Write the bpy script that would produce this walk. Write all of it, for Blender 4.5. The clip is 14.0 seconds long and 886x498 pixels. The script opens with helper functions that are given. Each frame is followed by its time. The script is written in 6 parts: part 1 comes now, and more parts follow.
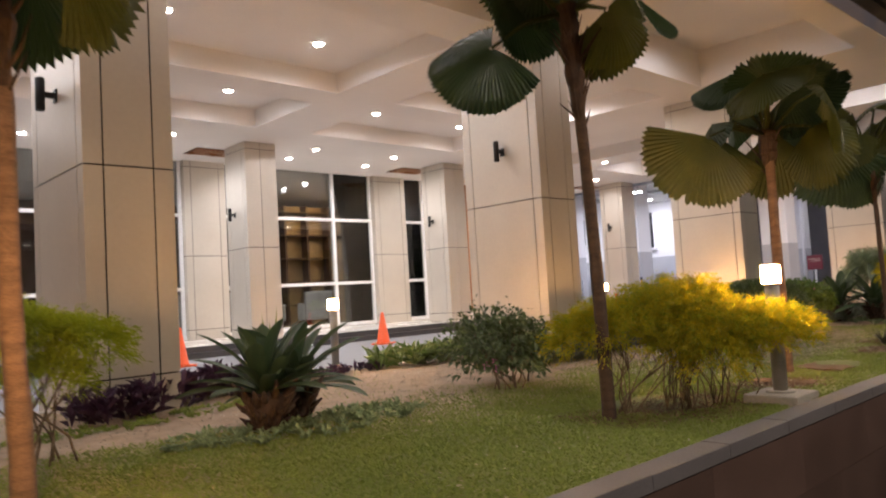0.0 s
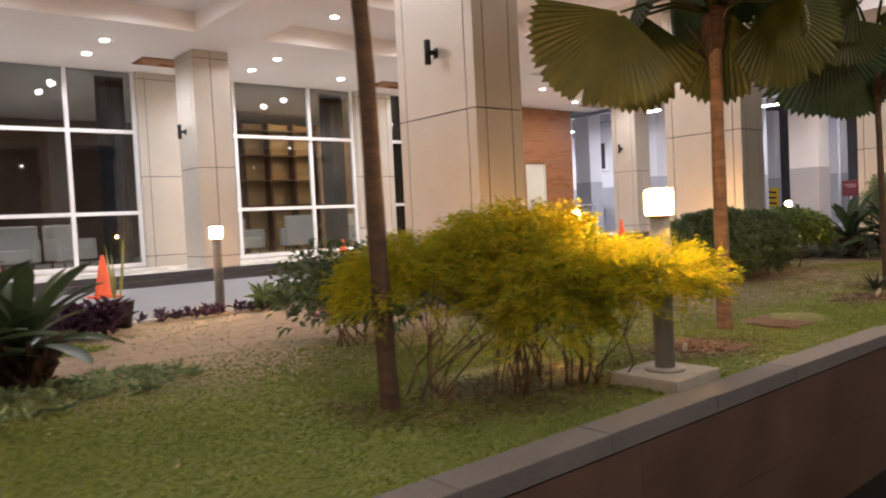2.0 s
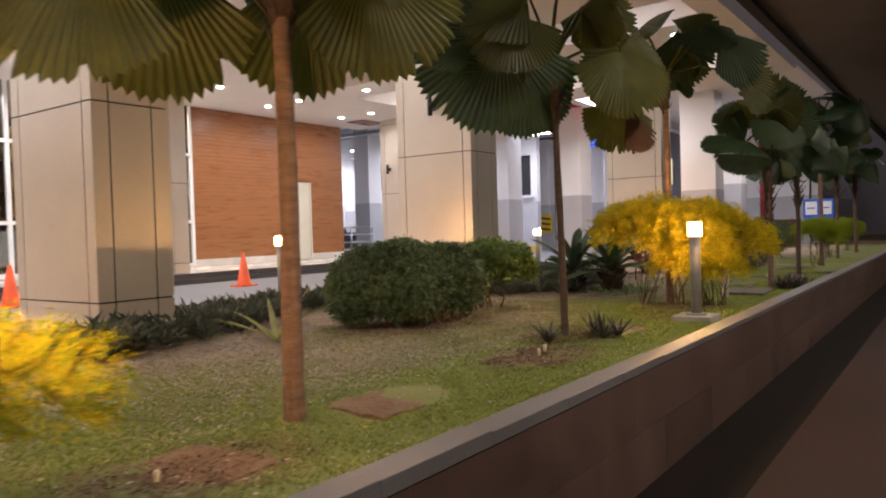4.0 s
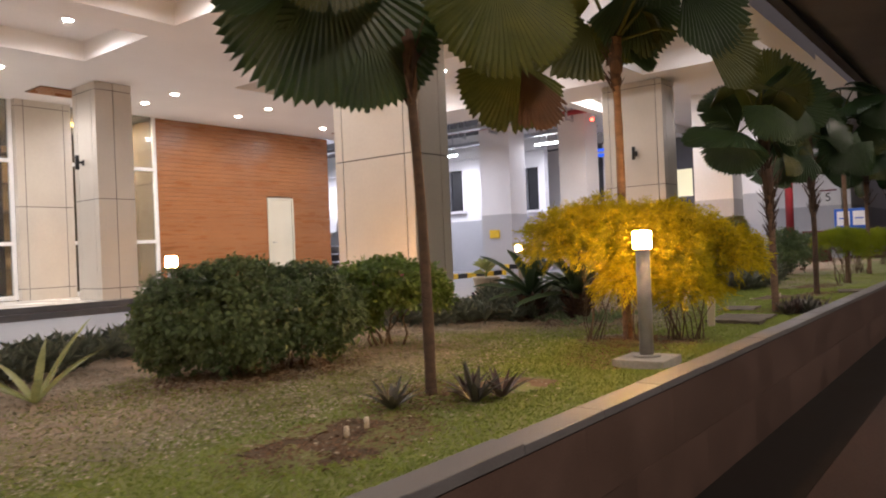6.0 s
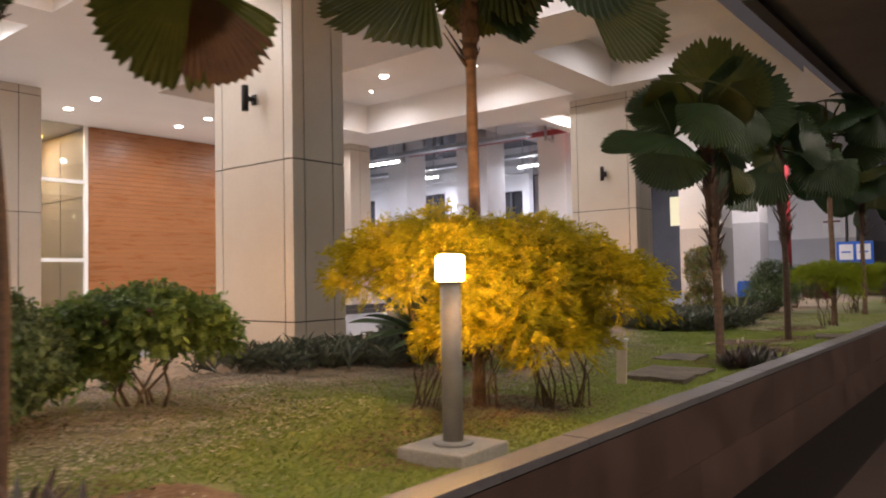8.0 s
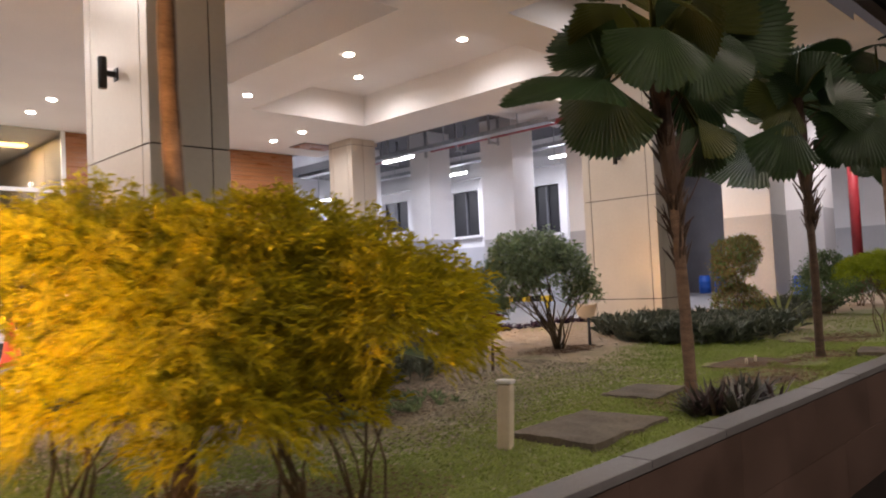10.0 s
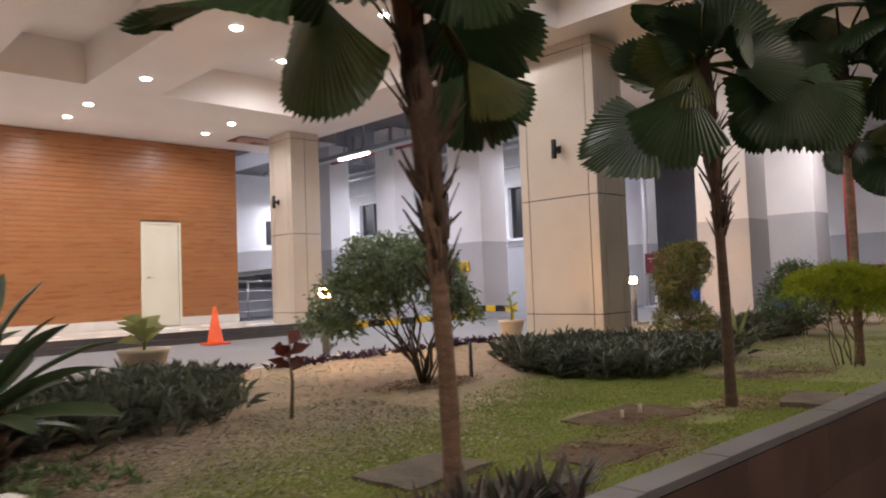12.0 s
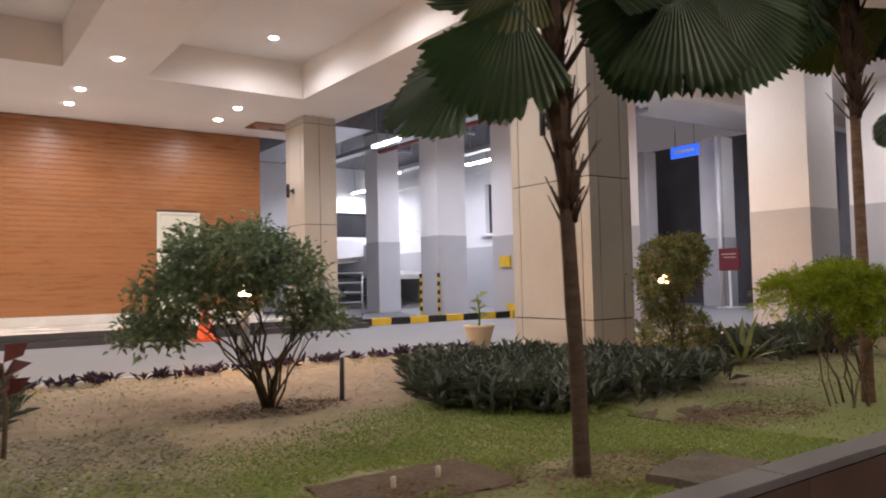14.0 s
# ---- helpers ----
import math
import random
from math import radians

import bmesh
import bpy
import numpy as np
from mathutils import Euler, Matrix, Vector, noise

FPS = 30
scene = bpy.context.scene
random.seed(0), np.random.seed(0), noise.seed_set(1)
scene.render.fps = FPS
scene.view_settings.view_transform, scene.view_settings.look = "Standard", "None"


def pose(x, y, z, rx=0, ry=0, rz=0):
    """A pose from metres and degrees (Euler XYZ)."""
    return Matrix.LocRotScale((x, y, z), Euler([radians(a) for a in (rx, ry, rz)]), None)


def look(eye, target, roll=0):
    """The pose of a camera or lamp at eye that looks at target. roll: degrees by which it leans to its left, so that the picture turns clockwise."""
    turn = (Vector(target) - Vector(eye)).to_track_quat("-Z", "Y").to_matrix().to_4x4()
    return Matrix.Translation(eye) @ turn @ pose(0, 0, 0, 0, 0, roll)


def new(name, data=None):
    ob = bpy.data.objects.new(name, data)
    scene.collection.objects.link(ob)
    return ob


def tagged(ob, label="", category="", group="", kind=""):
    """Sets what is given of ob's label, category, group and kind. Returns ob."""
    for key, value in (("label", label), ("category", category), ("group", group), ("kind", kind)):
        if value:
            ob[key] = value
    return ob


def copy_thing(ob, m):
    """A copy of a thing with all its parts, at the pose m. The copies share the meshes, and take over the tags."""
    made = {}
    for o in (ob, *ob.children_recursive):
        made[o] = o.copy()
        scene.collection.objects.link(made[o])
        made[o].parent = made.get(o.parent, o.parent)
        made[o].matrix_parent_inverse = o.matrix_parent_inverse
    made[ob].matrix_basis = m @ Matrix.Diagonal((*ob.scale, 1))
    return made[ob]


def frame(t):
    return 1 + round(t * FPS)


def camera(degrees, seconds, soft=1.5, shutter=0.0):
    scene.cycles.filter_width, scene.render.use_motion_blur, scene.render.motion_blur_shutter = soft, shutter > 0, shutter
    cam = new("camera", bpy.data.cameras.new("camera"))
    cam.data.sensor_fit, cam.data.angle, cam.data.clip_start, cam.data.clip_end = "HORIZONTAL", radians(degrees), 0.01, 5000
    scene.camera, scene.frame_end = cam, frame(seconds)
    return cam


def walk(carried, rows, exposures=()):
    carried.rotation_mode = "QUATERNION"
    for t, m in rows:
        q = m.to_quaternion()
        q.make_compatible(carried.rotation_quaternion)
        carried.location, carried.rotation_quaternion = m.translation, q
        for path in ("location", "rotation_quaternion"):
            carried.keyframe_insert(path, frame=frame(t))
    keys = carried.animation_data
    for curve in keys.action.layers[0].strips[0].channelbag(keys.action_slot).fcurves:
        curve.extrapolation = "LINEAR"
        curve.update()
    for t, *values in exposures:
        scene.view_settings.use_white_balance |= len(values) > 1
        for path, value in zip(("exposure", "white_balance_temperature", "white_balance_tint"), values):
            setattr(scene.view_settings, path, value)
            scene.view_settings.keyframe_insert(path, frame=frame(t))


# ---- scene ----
cam = camera(62.2, 14.0, 2.0, 0.4)
PATH = [
    (0, (2.859, 0.407, 0.719), (4.23, 1.858, 0.841), -3.4),
    (0.5, (3.349, 0.419, 0.678), (4.654, 1.935, 0.701), -3.2),
    (1, (3.68, 0.462, 0.674), (4.952, 2.003, 0.607), -2.3),
    (1.5, (4.211, 0.508, 0.695), (5.489, 2.044, 0.607), -2.5),
    (2, (4.654, 0.522, 0.691), (5.939, 2.052, 0.612), -2.9),
    (2.5, (5.163, 0.551, 0.707), (6.48, 2.054, 0.631), -3.3),
    (3, (5.648, 0.549, 0.714), (7.005, 2.016, 0.641), -3.3),
    (3.5, (6.15, 0.577, 0.697), (7.641, 1.909, 0.682), -3.5),
    (4, (6.642, 0.524, 0.72), (8.272, 1.682, 0.673), -1.7),
    (6.3, (8.773, 0.562, 0.647), (10.338, 1.807, 0.672), -2.2),
    (6.5, (8.937, 0.564, 0.64), (10.505, 1.805, 0.684), -1.8),
    (7, (9.41, 0.511, 0.642), (10.976, 1.755, 0.667), -1.7),
    (7.5, (9.912, 0.508, 0.646), (11.467, 1.764, 0.714), -1.3),
    (8, (10.405, 0.482, 0.642), (11.958, 1.74, 0.72), -1.1),
    (8.2, (10.587, 0.458, 0.655), (12.128, 1.73, 0.731), -1.1),
    (10.3, (12.761, 0.554, 0.664), (14.165, 1.976, 0.751), -2.8),
    (10.5, (12.941, 0.557, 0.669), (14.333, 1.991, 0.756), -2.8),
    (11, (13.464, 0.59, 0.677), (14.84, 2.038, 0.771), -3.0),
    (11.5, (13.98, 0.545, 0.676), (15.349, 2.001, 0.757), -2.9),
    (12, (14.485, 0.582, 0.694), (15.875, 2.017, 0.792), -2.1),
    (12.5, (14.964, 0.544, 0.705), (16.315, 2.015, 0.8), -1.5),
    (13, (15.509, 0.561, 0.686), (16.816, 2.071, 0.786), -0.8),
    (13.5, (16.046, 0.484, 0.69), (17.285, 2.052, 0.782), -0.9),
    (14, (16.558, 0.463, 0.699), (17.721, 2.088, 0.787), -1.3),
]
walk(cam, [(t, look(eye, target, roll)) for t, eye, target, roll in PATH])


# ---- world, lamps and exposure ----
world = bpy.data.worlds.new("night")
world.use_nodes = True
world.node_tree.nodes["Background"].inputs[0].default_value = (0.15, 0.13, 0.14, 1)
world.node_tree.nodes["Background"].inputs[1].default_value = 0.35
scene.world = world
scene.view_settings.exposure = 1.29

WARM_WHITE = (1.0, 0.94, 0.96)
AMBER = (1.0, 0.55, 0.22)
COOL = (0.86, 0.86, 1.0)


def lamp(name, kind, place, power, colour, size=0.1, target=None, spread=None):
    data = bpy.data.lights.new(name, kind)
    data.energy, data.color = power, colour
    if kind == "AREA":
        data.size = size
    else:
        data.shadow_soft_size = size
    if kind == "SPOT":
        data.spot_size, data.spot_blend = radians(spread or 120), 0.6
    ob = new(name, data)
    ob.matrix_basis = look(place, target or (place[0], place[1] + 0.001, place[2] - 1))
    return ob


# ---- materials ----
def surface(name, dark, light, scale=6.0, rough=0.6, bump=0.1, fine=60.0, metal=0.0, rand=0.0, spots=0.3, rough_var=0.12, stretch=(1, 1, 1)):
    m = bpy.data.materials.new(name)
    m.use_nodes = True
    nt = m.node_tree
    n, l = nt.nodes, nt.links
    bsdf = n["Principled BSDF"]
    tc = n.new("ShaderNodeTexCoord")
    mp = n.new("ShaderNodeMapping")
    mp.inputs["Scale"].default_value = stretch
    l.new(tc.outputs["Object"], mp.inputs["Vector"])
    big = n.new("ShaderNodeTexNoise")
    big.inputs["Scale"].default_value, big.inputs["Detail"].default_value = scale, 5
    small = n.new("ShaderNodeTexNoise")
    small.inputs["Scale"].default_value, small.inputs["Detail"].default_value = fine, 3
    l.new(mp.outputs[0], big.inputs["Vector"])
    l.new(mp.outputs[0], small.inputs["Vector"])
    mix = n.new("ShaderNodeMix")
    mix.data_type = "FLOAT"
    mix.inputs[0].default_value = spots
    l.new(big.outputs[0], mix.inputs[2])
    l.new(small.outputs[0], mix.inputs[3])
    ramp = n.new("ShaderNodeValToRGB")
    ramp.color_ramp.elements[0].position, ramp.color_ramp.elements[1].position = 0.32, 0.68
    ramp.color_ramp.elements[0].color, ramp.color_ramp.elements[1].color = (*dark, 1), (*light, 1)
    l.new(mix.outputs[0], ramp.inputs[0])
    out = ramp.outputs[0]
    if rand:
        info = n.new("ShaderNodeObjectInfo")
        geo = n.new("ShaderNodeNewGeometry")
        add = n.new("ShaderNodeMath")
        add.operation = "ADD"
        l.new(info.outputs["Random"], add.inputs[0])
        l.new(geo.outputs["Random Per Island"], add.inputs[1])
        rng = n.new("ShaderNodeMapRange")
        rng.inputs[1].default_value, rng.inputs[2].default_value = 0.0, 2.0
        rng.inputs[3].default_value, rng.inputs[4].default_value = 1 - rand, 1 + rand
        l.new(add.outputs[0], rng.inputs[0])
        hsv = n.new("ShaderNodeHueSaturation")
        l.new(rng.outputs[0], hsv.inputs["Value"])
        l.new(out, hsv.inputs["Color"])
        out = hsv.outputs[0]
    l.new(out, bsdf.inputs["Base Color"])
    rr = n.new("ShaderNodeMapRange")
    rr.inputs[3].default_value, rr.inputs[4].default_value = max(rough - rough_var, 0.03), min(rough + rough_var, 1)
    l.new(big.outputs[0], rr.inputs[0])
    l.new(rr.outputs[0], bsdf.inputs["Roughness"])
    bsdf.inputs["Metallic"].default_value = metal
    if bump:
        b = n.new("ShaderNodeBump")
        b.inputs["Strength"].default_value, b.inputs["Distance"].default_value = bump, 0.01
        l.new(mix.outputs[0], b.inputs["Height"])
        l.new(b.outputs[0], bsdf.inputs["Normal"])
    return m


def glow(name, colour, strength):
    m = bpy.data.materials.new(name)
    m.use_nodes = True
    b = m.node_tree.nodes["Principled BSDF"]
    b.inputs["Base Color"].default_value = (*colour, 1)
    b.inputs["Emission Color"].default_value = (*colour, 1)
    b.inputs["Emission Strength"].default_value = strength
    return m


def clear(name, tint, rough=0.02):
    m = bpy.data.materials.new(name)
    m.use_nodes = True
    nt = m.node_tree
    nt.nodes.remove(nt.nodes["Principled BSDF"])
    tr, gl, mx, fr = nt.nodes.new("ShaderNodeBsdfTransparent"), nt.nodes.new("ShaderNodeBsdfGlossy"), nt.nodes.new("ShaderNodeMixShader"), nt.nodes.new("ShaderNodeFresnel")
    tr.inputs[0].default_value = (*tint, 1)
    gl.inputs["Roughness"].default_value = rough
    fr.inputs[0].default_value = 1.7
    nt.links.new(fr.outputs[0], mx.inputs[0])
    nt.links.new(tr.outputs[0], mx.inputs[1])
    nt.links.new(gl.outputs[0], mx.inputs[2])
    nt.links.new(mx.outputs[0], nt.nodes["Material Output"].inputs[0])
    return m


def leafy(name, dark, light, rough=0.5, rand=0.35, through_light=0.35, scale=8.0):
    """Leaf material: light passes through the blade a little."""
    m = surface(name, dark, light, scale, rough, 0.0, 90.0, 0.0, rand, 0.4)
    nt = m.node_tree
    b = nt.nodes["Principled BSDF"]
    src = b.inputs["Base Color"].links[0].from_socket
    tl, mx = nt.nodes.new("ShaderNodeBsdfTranslucent"), nt.nodes.new("ShaderNodeMixShader")
    mx.inputs[0].default_value = through_light
    nt.links.new(src, tl.inputs[0])
    nt.links.new(b.outputs[0], mx.inputs[1])
    nt.links.new(tl.outputs[0], mx.inputs[2])
    nt.links.new(mx.outputs[0], nt.nodes["Material Output"].inputs[0])
    return m


PANEL = surface("cream_cladding", (0.55, 0.505, 0.44), (0.63, 0.585, 0.51), 1.3, 0.40, 0.02, 25, 0.40, 0.05, 0.3, 0.06)
JOINT = surface("dark_joint", (0.018, 0.014, 0.012), (0.032, 0.027, 0.024), 5, 0.8, 0.05)
PLASTER = surface("ceiling_paint", (0.70, 0.67, 0.65), (0.78, 0.75, 0.73), 0.7, 0.75, 0.05, 30)
WHITE = surface("white_paint", (0.70, 0.69, 0.70), (0.80, 0.79, 0.80), 0.8, 0.6, 0.06, 20)
GREY = surface("grey_paint", (0.40, 0.40, 0.42), (0.48, 0.48, 0.50), 0.9, 0.6, 0.06, 20)
FRAME = surface("white_frame", (0.72, 0.72, 0.72), (0.82, 0.82, 0.82), 4, 0.35, 0.02)
BLACK = surface("black_metal", (0.012, 0.012, 0.013), (0.03, 0.03, 0.03), 9, 0.4, 0.04, 80, 0.3)
GRANITE = surface("grey_granite", (0.062, 0.038, 0.031), (0.125, 0.079, 0.066), 4.0, 0.55, 0.25, 140, 0.0, 0.28, 0.45)
COPING = surface("granite_coping", (0.088, 0.084, 0.088), (0.155, 0.148, 0.155), 4.0, 0.55, 0.2, 150, 0.0, 0.10, 0.55)
KERB = surface("black_granite", (0.035, 0.035, 0.037), (0.08, 0.08, 0.085), 6.0, 0.4, 0.15, 150, 0.0, 0.12, 0.55)
ROAD = surface("road_paving", (0.15, 0.15, 0.16), (0.23, 0.23, 0.24), 1.2, 0.65, 0.25, 120, 0.0, 0.0, 0.45)
# near black: holds the shade of the gutter at the wall foot
GUTTERSHADE = surface("gutter_shade_black", (0.006, 0.0045, 0.004), (0.014, 0.010, 0.009), 3.0, 0.9, 0.3, 90, 0.0, 0.0, 0.45)
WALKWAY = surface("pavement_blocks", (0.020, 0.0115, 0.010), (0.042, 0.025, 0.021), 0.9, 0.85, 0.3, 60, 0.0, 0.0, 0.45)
MARBLE = surface("cream_stone", (0.62, 0.58, 0.52), (0.74, 0.71, 0.66), 1.5, 0.25, 0.03, 30)
WOOD = surface("brown_wood_boards", (0.30, 0.122, 0.046), (0.36, 0.150, 0.058), 2.0, 0.30, 0.12, 30, 0.0, 0.12, 0.4, 0.12, (1, 1, 9))
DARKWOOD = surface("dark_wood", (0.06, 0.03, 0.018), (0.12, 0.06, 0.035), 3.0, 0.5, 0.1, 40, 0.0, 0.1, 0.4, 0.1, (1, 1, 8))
DOORPAINT = surface("cream_door_paint", (0.58, 0.56, 0.46), (0.66, 0.64, 0.53), 1.6, 0.45, 0.03)
SOIL = surface("bare_soil", (0.10, 0.065, 0.04), (0.24, 0.165, 0.11), 5.0, 0.95, 0.8, 45, 0, 0, 0.5)
DARKSOIL = surface("damp_soil", (0.06, 0.045, 0.03), (0.16, 0.12, 0.085), 6.0, 0.95, 0.9, 50, 0, 0, 0.5)
CONCRETE = surface("old_concrete", (0.14, 0.12, 0.10), (0.30, 0.265, 0.23), 4.0, 0.85, 0.5, 70, 0, 0.12, 0.45)
SLABCON = surface("mossy_slab_concrete", (0.055, 0.045, 0.032), (0.15, 0.125, 0.095), 4.0, 0.9, 0.5, 60, 0, 0.12, 0.45)
BASECON = surface("cast_concrete", (0.24, 0.225, 0.205), (0.38, 0.36, 0.33), 5.0, 0.85, 0.5, 70, 0, 0.1, 0.45)
PALECON = surface("pale_concrete", (0.36, 0.35, 0.32), (0.52, 0.50, 0.47), 5.0, 0.8, 0.4, 70, 0, 0.1, 0.45)
STEEL = surface("bollard_steel", (0.24, 0.23, 0.215), (0.34, 0.325, 0.305), 9, 0.5, 0.06, 90, 0.15)
RAIL = surface("galvanised_rail", (0.35, 0.36, 0.38), (0.5, 0.51, 0.53), 9, 0.35, 0.04, 90, 0.8)
REDPIPE = surface("red_pipe_paint", (0.26, 0.022, 0.03), (0.36, 0.034, 0.042), 5, 0.4, 0.05)
ORANGE = surface("orange_plastic", (0.75, 0.09, 0.015), (0.88, 0.13, 0.025), 6, 0.45, 0.05, 60)
YELLOW = surface("yellow_paint", (0.62, 0.40, 0.02), (0.80, 0.54, 0.04), 6, 0.6, 0.1)
BLUE = surface("blue_sign_paint", (0.02, 0.10, 0.48), (0.03, 0.14, 0.58), 3, 0.4, 0.0)
BLUECAR = surface("blue_car_paint", (0.01, 0.05, 0.30), (0.015, 0.07, 0.38), 3, 0.2, 0.0)
MAROON = surface("maroon_paint", (0.12, 0.014, 0.022), (0.17, 0.02, 0.03), 3, 0.5, 0.05)
CERAMIC = surface("cream_pot_glaze", (0.55, 0.47, 0.36), (0.68, 0.60, 0.48), 7, 0.5, 0.1)
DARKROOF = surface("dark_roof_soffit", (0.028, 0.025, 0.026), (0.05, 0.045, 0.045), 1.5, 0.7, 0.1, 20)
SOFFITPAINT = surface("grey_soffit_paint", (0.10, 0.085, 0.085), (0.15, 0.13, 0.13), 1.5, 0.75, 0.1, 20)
DARKPAINT = surface("dark_grey_paint", (0.10, 0.10, 0.11), (0.15, 0.15, 0.165), 1.2, 0.7, 0.1, 20)
BLACKWIN = surface("dark_opening", (0.01, 0.01, 0.012), (0.02, 0.02, 0.024), 2, 0.4, 0.0)
BARK = surface("palm_bark", (0.085, 0.05, 0.033), (0.24, 0.15, 0.10), 7.0, 0.9, 0.9, 60, 0, 0.1, 0.4, 0.1, (1, 1, 4))
# palm_bark darkened, with shade on the trunk put into the colour
SHADEBARK = surface("shaded_palm_bark", (0.036, 0.023, 0.016), (0.105, 0.066, 0.046), 7.0, 0.9, 0.9, 60, 0, 0.1, 0.4, 0.1, (1, 1, 4))
FIBRE = surface("palm_fibre", (0.026, 0.016, 0.012), (0.095, 0.056, 0.038), 14.0, 0.95, 0.5, 80, 0, 0.25, 0.4, 0.1, (1, 1, 0.4))
TWIG = surface("twig_bark", (0.09, 0.06, 0.035), (0.22, 0.16, 0.10), 14.0, 0.9, 0.5, 80, 0, 0.2)
LAMPWHITE = glow("downlight_glow", (1.0, 0.93, 0.84), 26.0)
BOLLARDGLOW = glow("bollard_glow", (1.0, 0.51, 0.18), 250.0)
TUBE = glow("tube_glow", (0.93, 0.95, 1.0), 9.0)
BLUEGLOW = glow("lit_blue_sign", (0.03, 0.12, 0.80), 0.45)
REDGLOW = glow("red_indicator", (1.0, 0.05, 0.03), 6.0)
AMBERGLOW = glow("amber_ceiling_strip", (1.0, 0.55, 0.12), 9.0)
GLASS = clear("window_glass", (0.62, 0.64, 0.64))
PALMLEAF = leafy("fan_palm_leaf", (0.012, 0.030, 0.012), (0.034, 0.066, 0.020), 0.45, 0.3, 0.22, 3.0)
PALMLEAF_OLD = leafy("yellowing_palm_leaf", (0.034, 0.046, 0.009), (0.085, 0.095, 0.018), 0.5, 0.3, 0.32, 3.0)
PALMLEAF_DRY = leafy("dry_palm_leaf", (0.06, 0.028, 0.014), (0.13, 0.065, 0.03), 0.8, 0.3, 0.2, 3.0)
YELLOWLEAF = leafy("golden_leaf", (0.35, 0.31, 0.012), (0.60, 0.51, 0.025), 0.6, 0.3, 0.5, 4.0)
# lit copy of golden_leaf: bollard light brightened into the leaf colour
LITGOLDLEAF = leafy("lit_golden_leaf", (0.50, 0.44, 0.010), (0.78, 0.66, 0.022), 0.6, 0.3, 0.55, 4.0)
LIMELEAF = leafy("lime_leaf", (0.20, 0.27, 0.012), (0.38, 0.44, 0.03), 0.55, 0.3, 0.48, 4.0)
HEDGELEAF = leafy("hedge_leaf", (0.06, 0.10, 0.04), (0.13, 0.19, 0.075), 0.42, 0.4, 0.25, 4.0)
BRIGHTLEAF = leafy("bright_hedge_leaf", (0.08, 0.15, 0.035), (0.19, 0.29, 0.075), 0.42, 0.4, 0.3, 4.0)
TREELEAF = leafy("shrub_leaf", (0.15, 0.22, 0.11), (0.34, 0.44, 0.23), 0.45, 0.4, 0.28, 4.0)
COVERLEAF = leafy("groundcover_leaf", (0.085, 0.105, 0.078), (0.19, 0.215, 0.155), 0.40, 0.4, 0.2, 4.0)
REDROSETTE = leafy("reddish_rosette_leaf", (0.045, 0.030, 0.030), (0.10, 0.062, 0.060), 0.42, 0.4, 0.2, 4.0)
ROSETTELEAF = leafy("dark_rosette_leaf", (0.032, 0.036, 0.028), (0.085, 0.080, 0.062), 0.42, 0.4, 0.2, 4.0)
PURPLELEAF = leafy("purple_leaf", (0.035, 0.018, 0.04), (0.09, 0.04, 0.085), 0.5, 0.4, 0.2, 4.0)
REDLEAF = leafy("dark_red_leaf", (0.07, 0.015, 0.012), (0.18, 0.035, 0.02), 0.5, 0.4, 0.2, 4.0)
BRONZELEAF = leafy("bronze_leaf", (0.13, 0.10, 0.03), (0.29, 0.23, 0.08), 0.5, 0.4, 0.3, 4.0)
CYCADLEAF = leafy("strap_leaf", (0.03, 0.055, 0.026), (0.075, 0.115, 0.055), 0.38, 0.3, 0.2, 4.0)
STRIPELEAF = leafy("variegated_leaf", (0.22, 0.28, 0.08), (0.50, 0.52, 0.24), 0.5, 0.3, 0.3, 9.0)
PALELEAF = leafy("pale_plant_leaf", (0.14, 0.22, 0.07), (0.32, 0.40, 0.17), 0.5, 0.3, 0.3, 6.0)
PINK = leafy("magenta_petal", (0.45, 0.12, 0.32), (0.62, 0.25, 0.45), 0.6, 0.3, 0.3, 6.0)
GRASSLEAF = leafy("grass_blade", (0.165, 0.24, 0.045), (0.34, 0.40, 0.11), 0.6, 0.3, 0.5, 0.6)
BROWNLEAF = leafy("brown_leaf_litter", (0.07, 0.04, 0.022), (0.20, 0.12, 0.07), 0.9, 0.5, 0.1, 3.0)
DRYLEAF = leafy("leaf_litter", (0.20, 0.16, 0.11), (0.60, 0.54, 0.43), 0.9, 0.5, 0.1, 3.0)

for dull, level in ((WALKWAY, 0.15), (GUTTERSHADE, 0.1), (GRANITE, 0.25), (JOINT, 0.1), (DARKROOF, 0.2), (SOIL, 0.1), (DARKSOIL, 0.1)):
    dull.node_tree.nodes["Principled BSDF"].inputs["Specular IOR Level"].default_value = level


# ---- shape helpers ----
def obj(name, bm, material, label="", category="", group="", kind=""):
    me = bpy.data.meshes.new(name)
    bm.to_mesh(me)
    bm.free()
    me.materials.append(material)
    return tagged(new(name, me), label, category, group, kind)


def part(name, bm, material, parent, label=""):
    ob = obj(name, bm, material, label)
    ob.parent = parent
    return ob


def thing(name, m, label, category, group="", kind=""):
    ob = new(name)
    ob.empty_display_size = 0.1
    ob.matrix_basis = m
    return tagged(ob, label, category, group, kind)


def box(bm, x0, y0, z0, x1, y1, z1):
    v = [bm.verts.new(p) for p in ((x0, y0, z0), (x1, y0, z0), (x1, y1, z0), (x0, y1, z0), (x0, y0, z1), (x1, y0, z1), (x1, y1, z1), (x0, y1, z1))]
    for f in ((3, 2, 1, 0), (4, 5, 6, 7), (0, 1, 5, 4), (1, 2, 6, 5), (2, 3, 7, 6), (3, 0, 4, 7)):
        bm.faces.new([v[i] for i in f])
    return bm


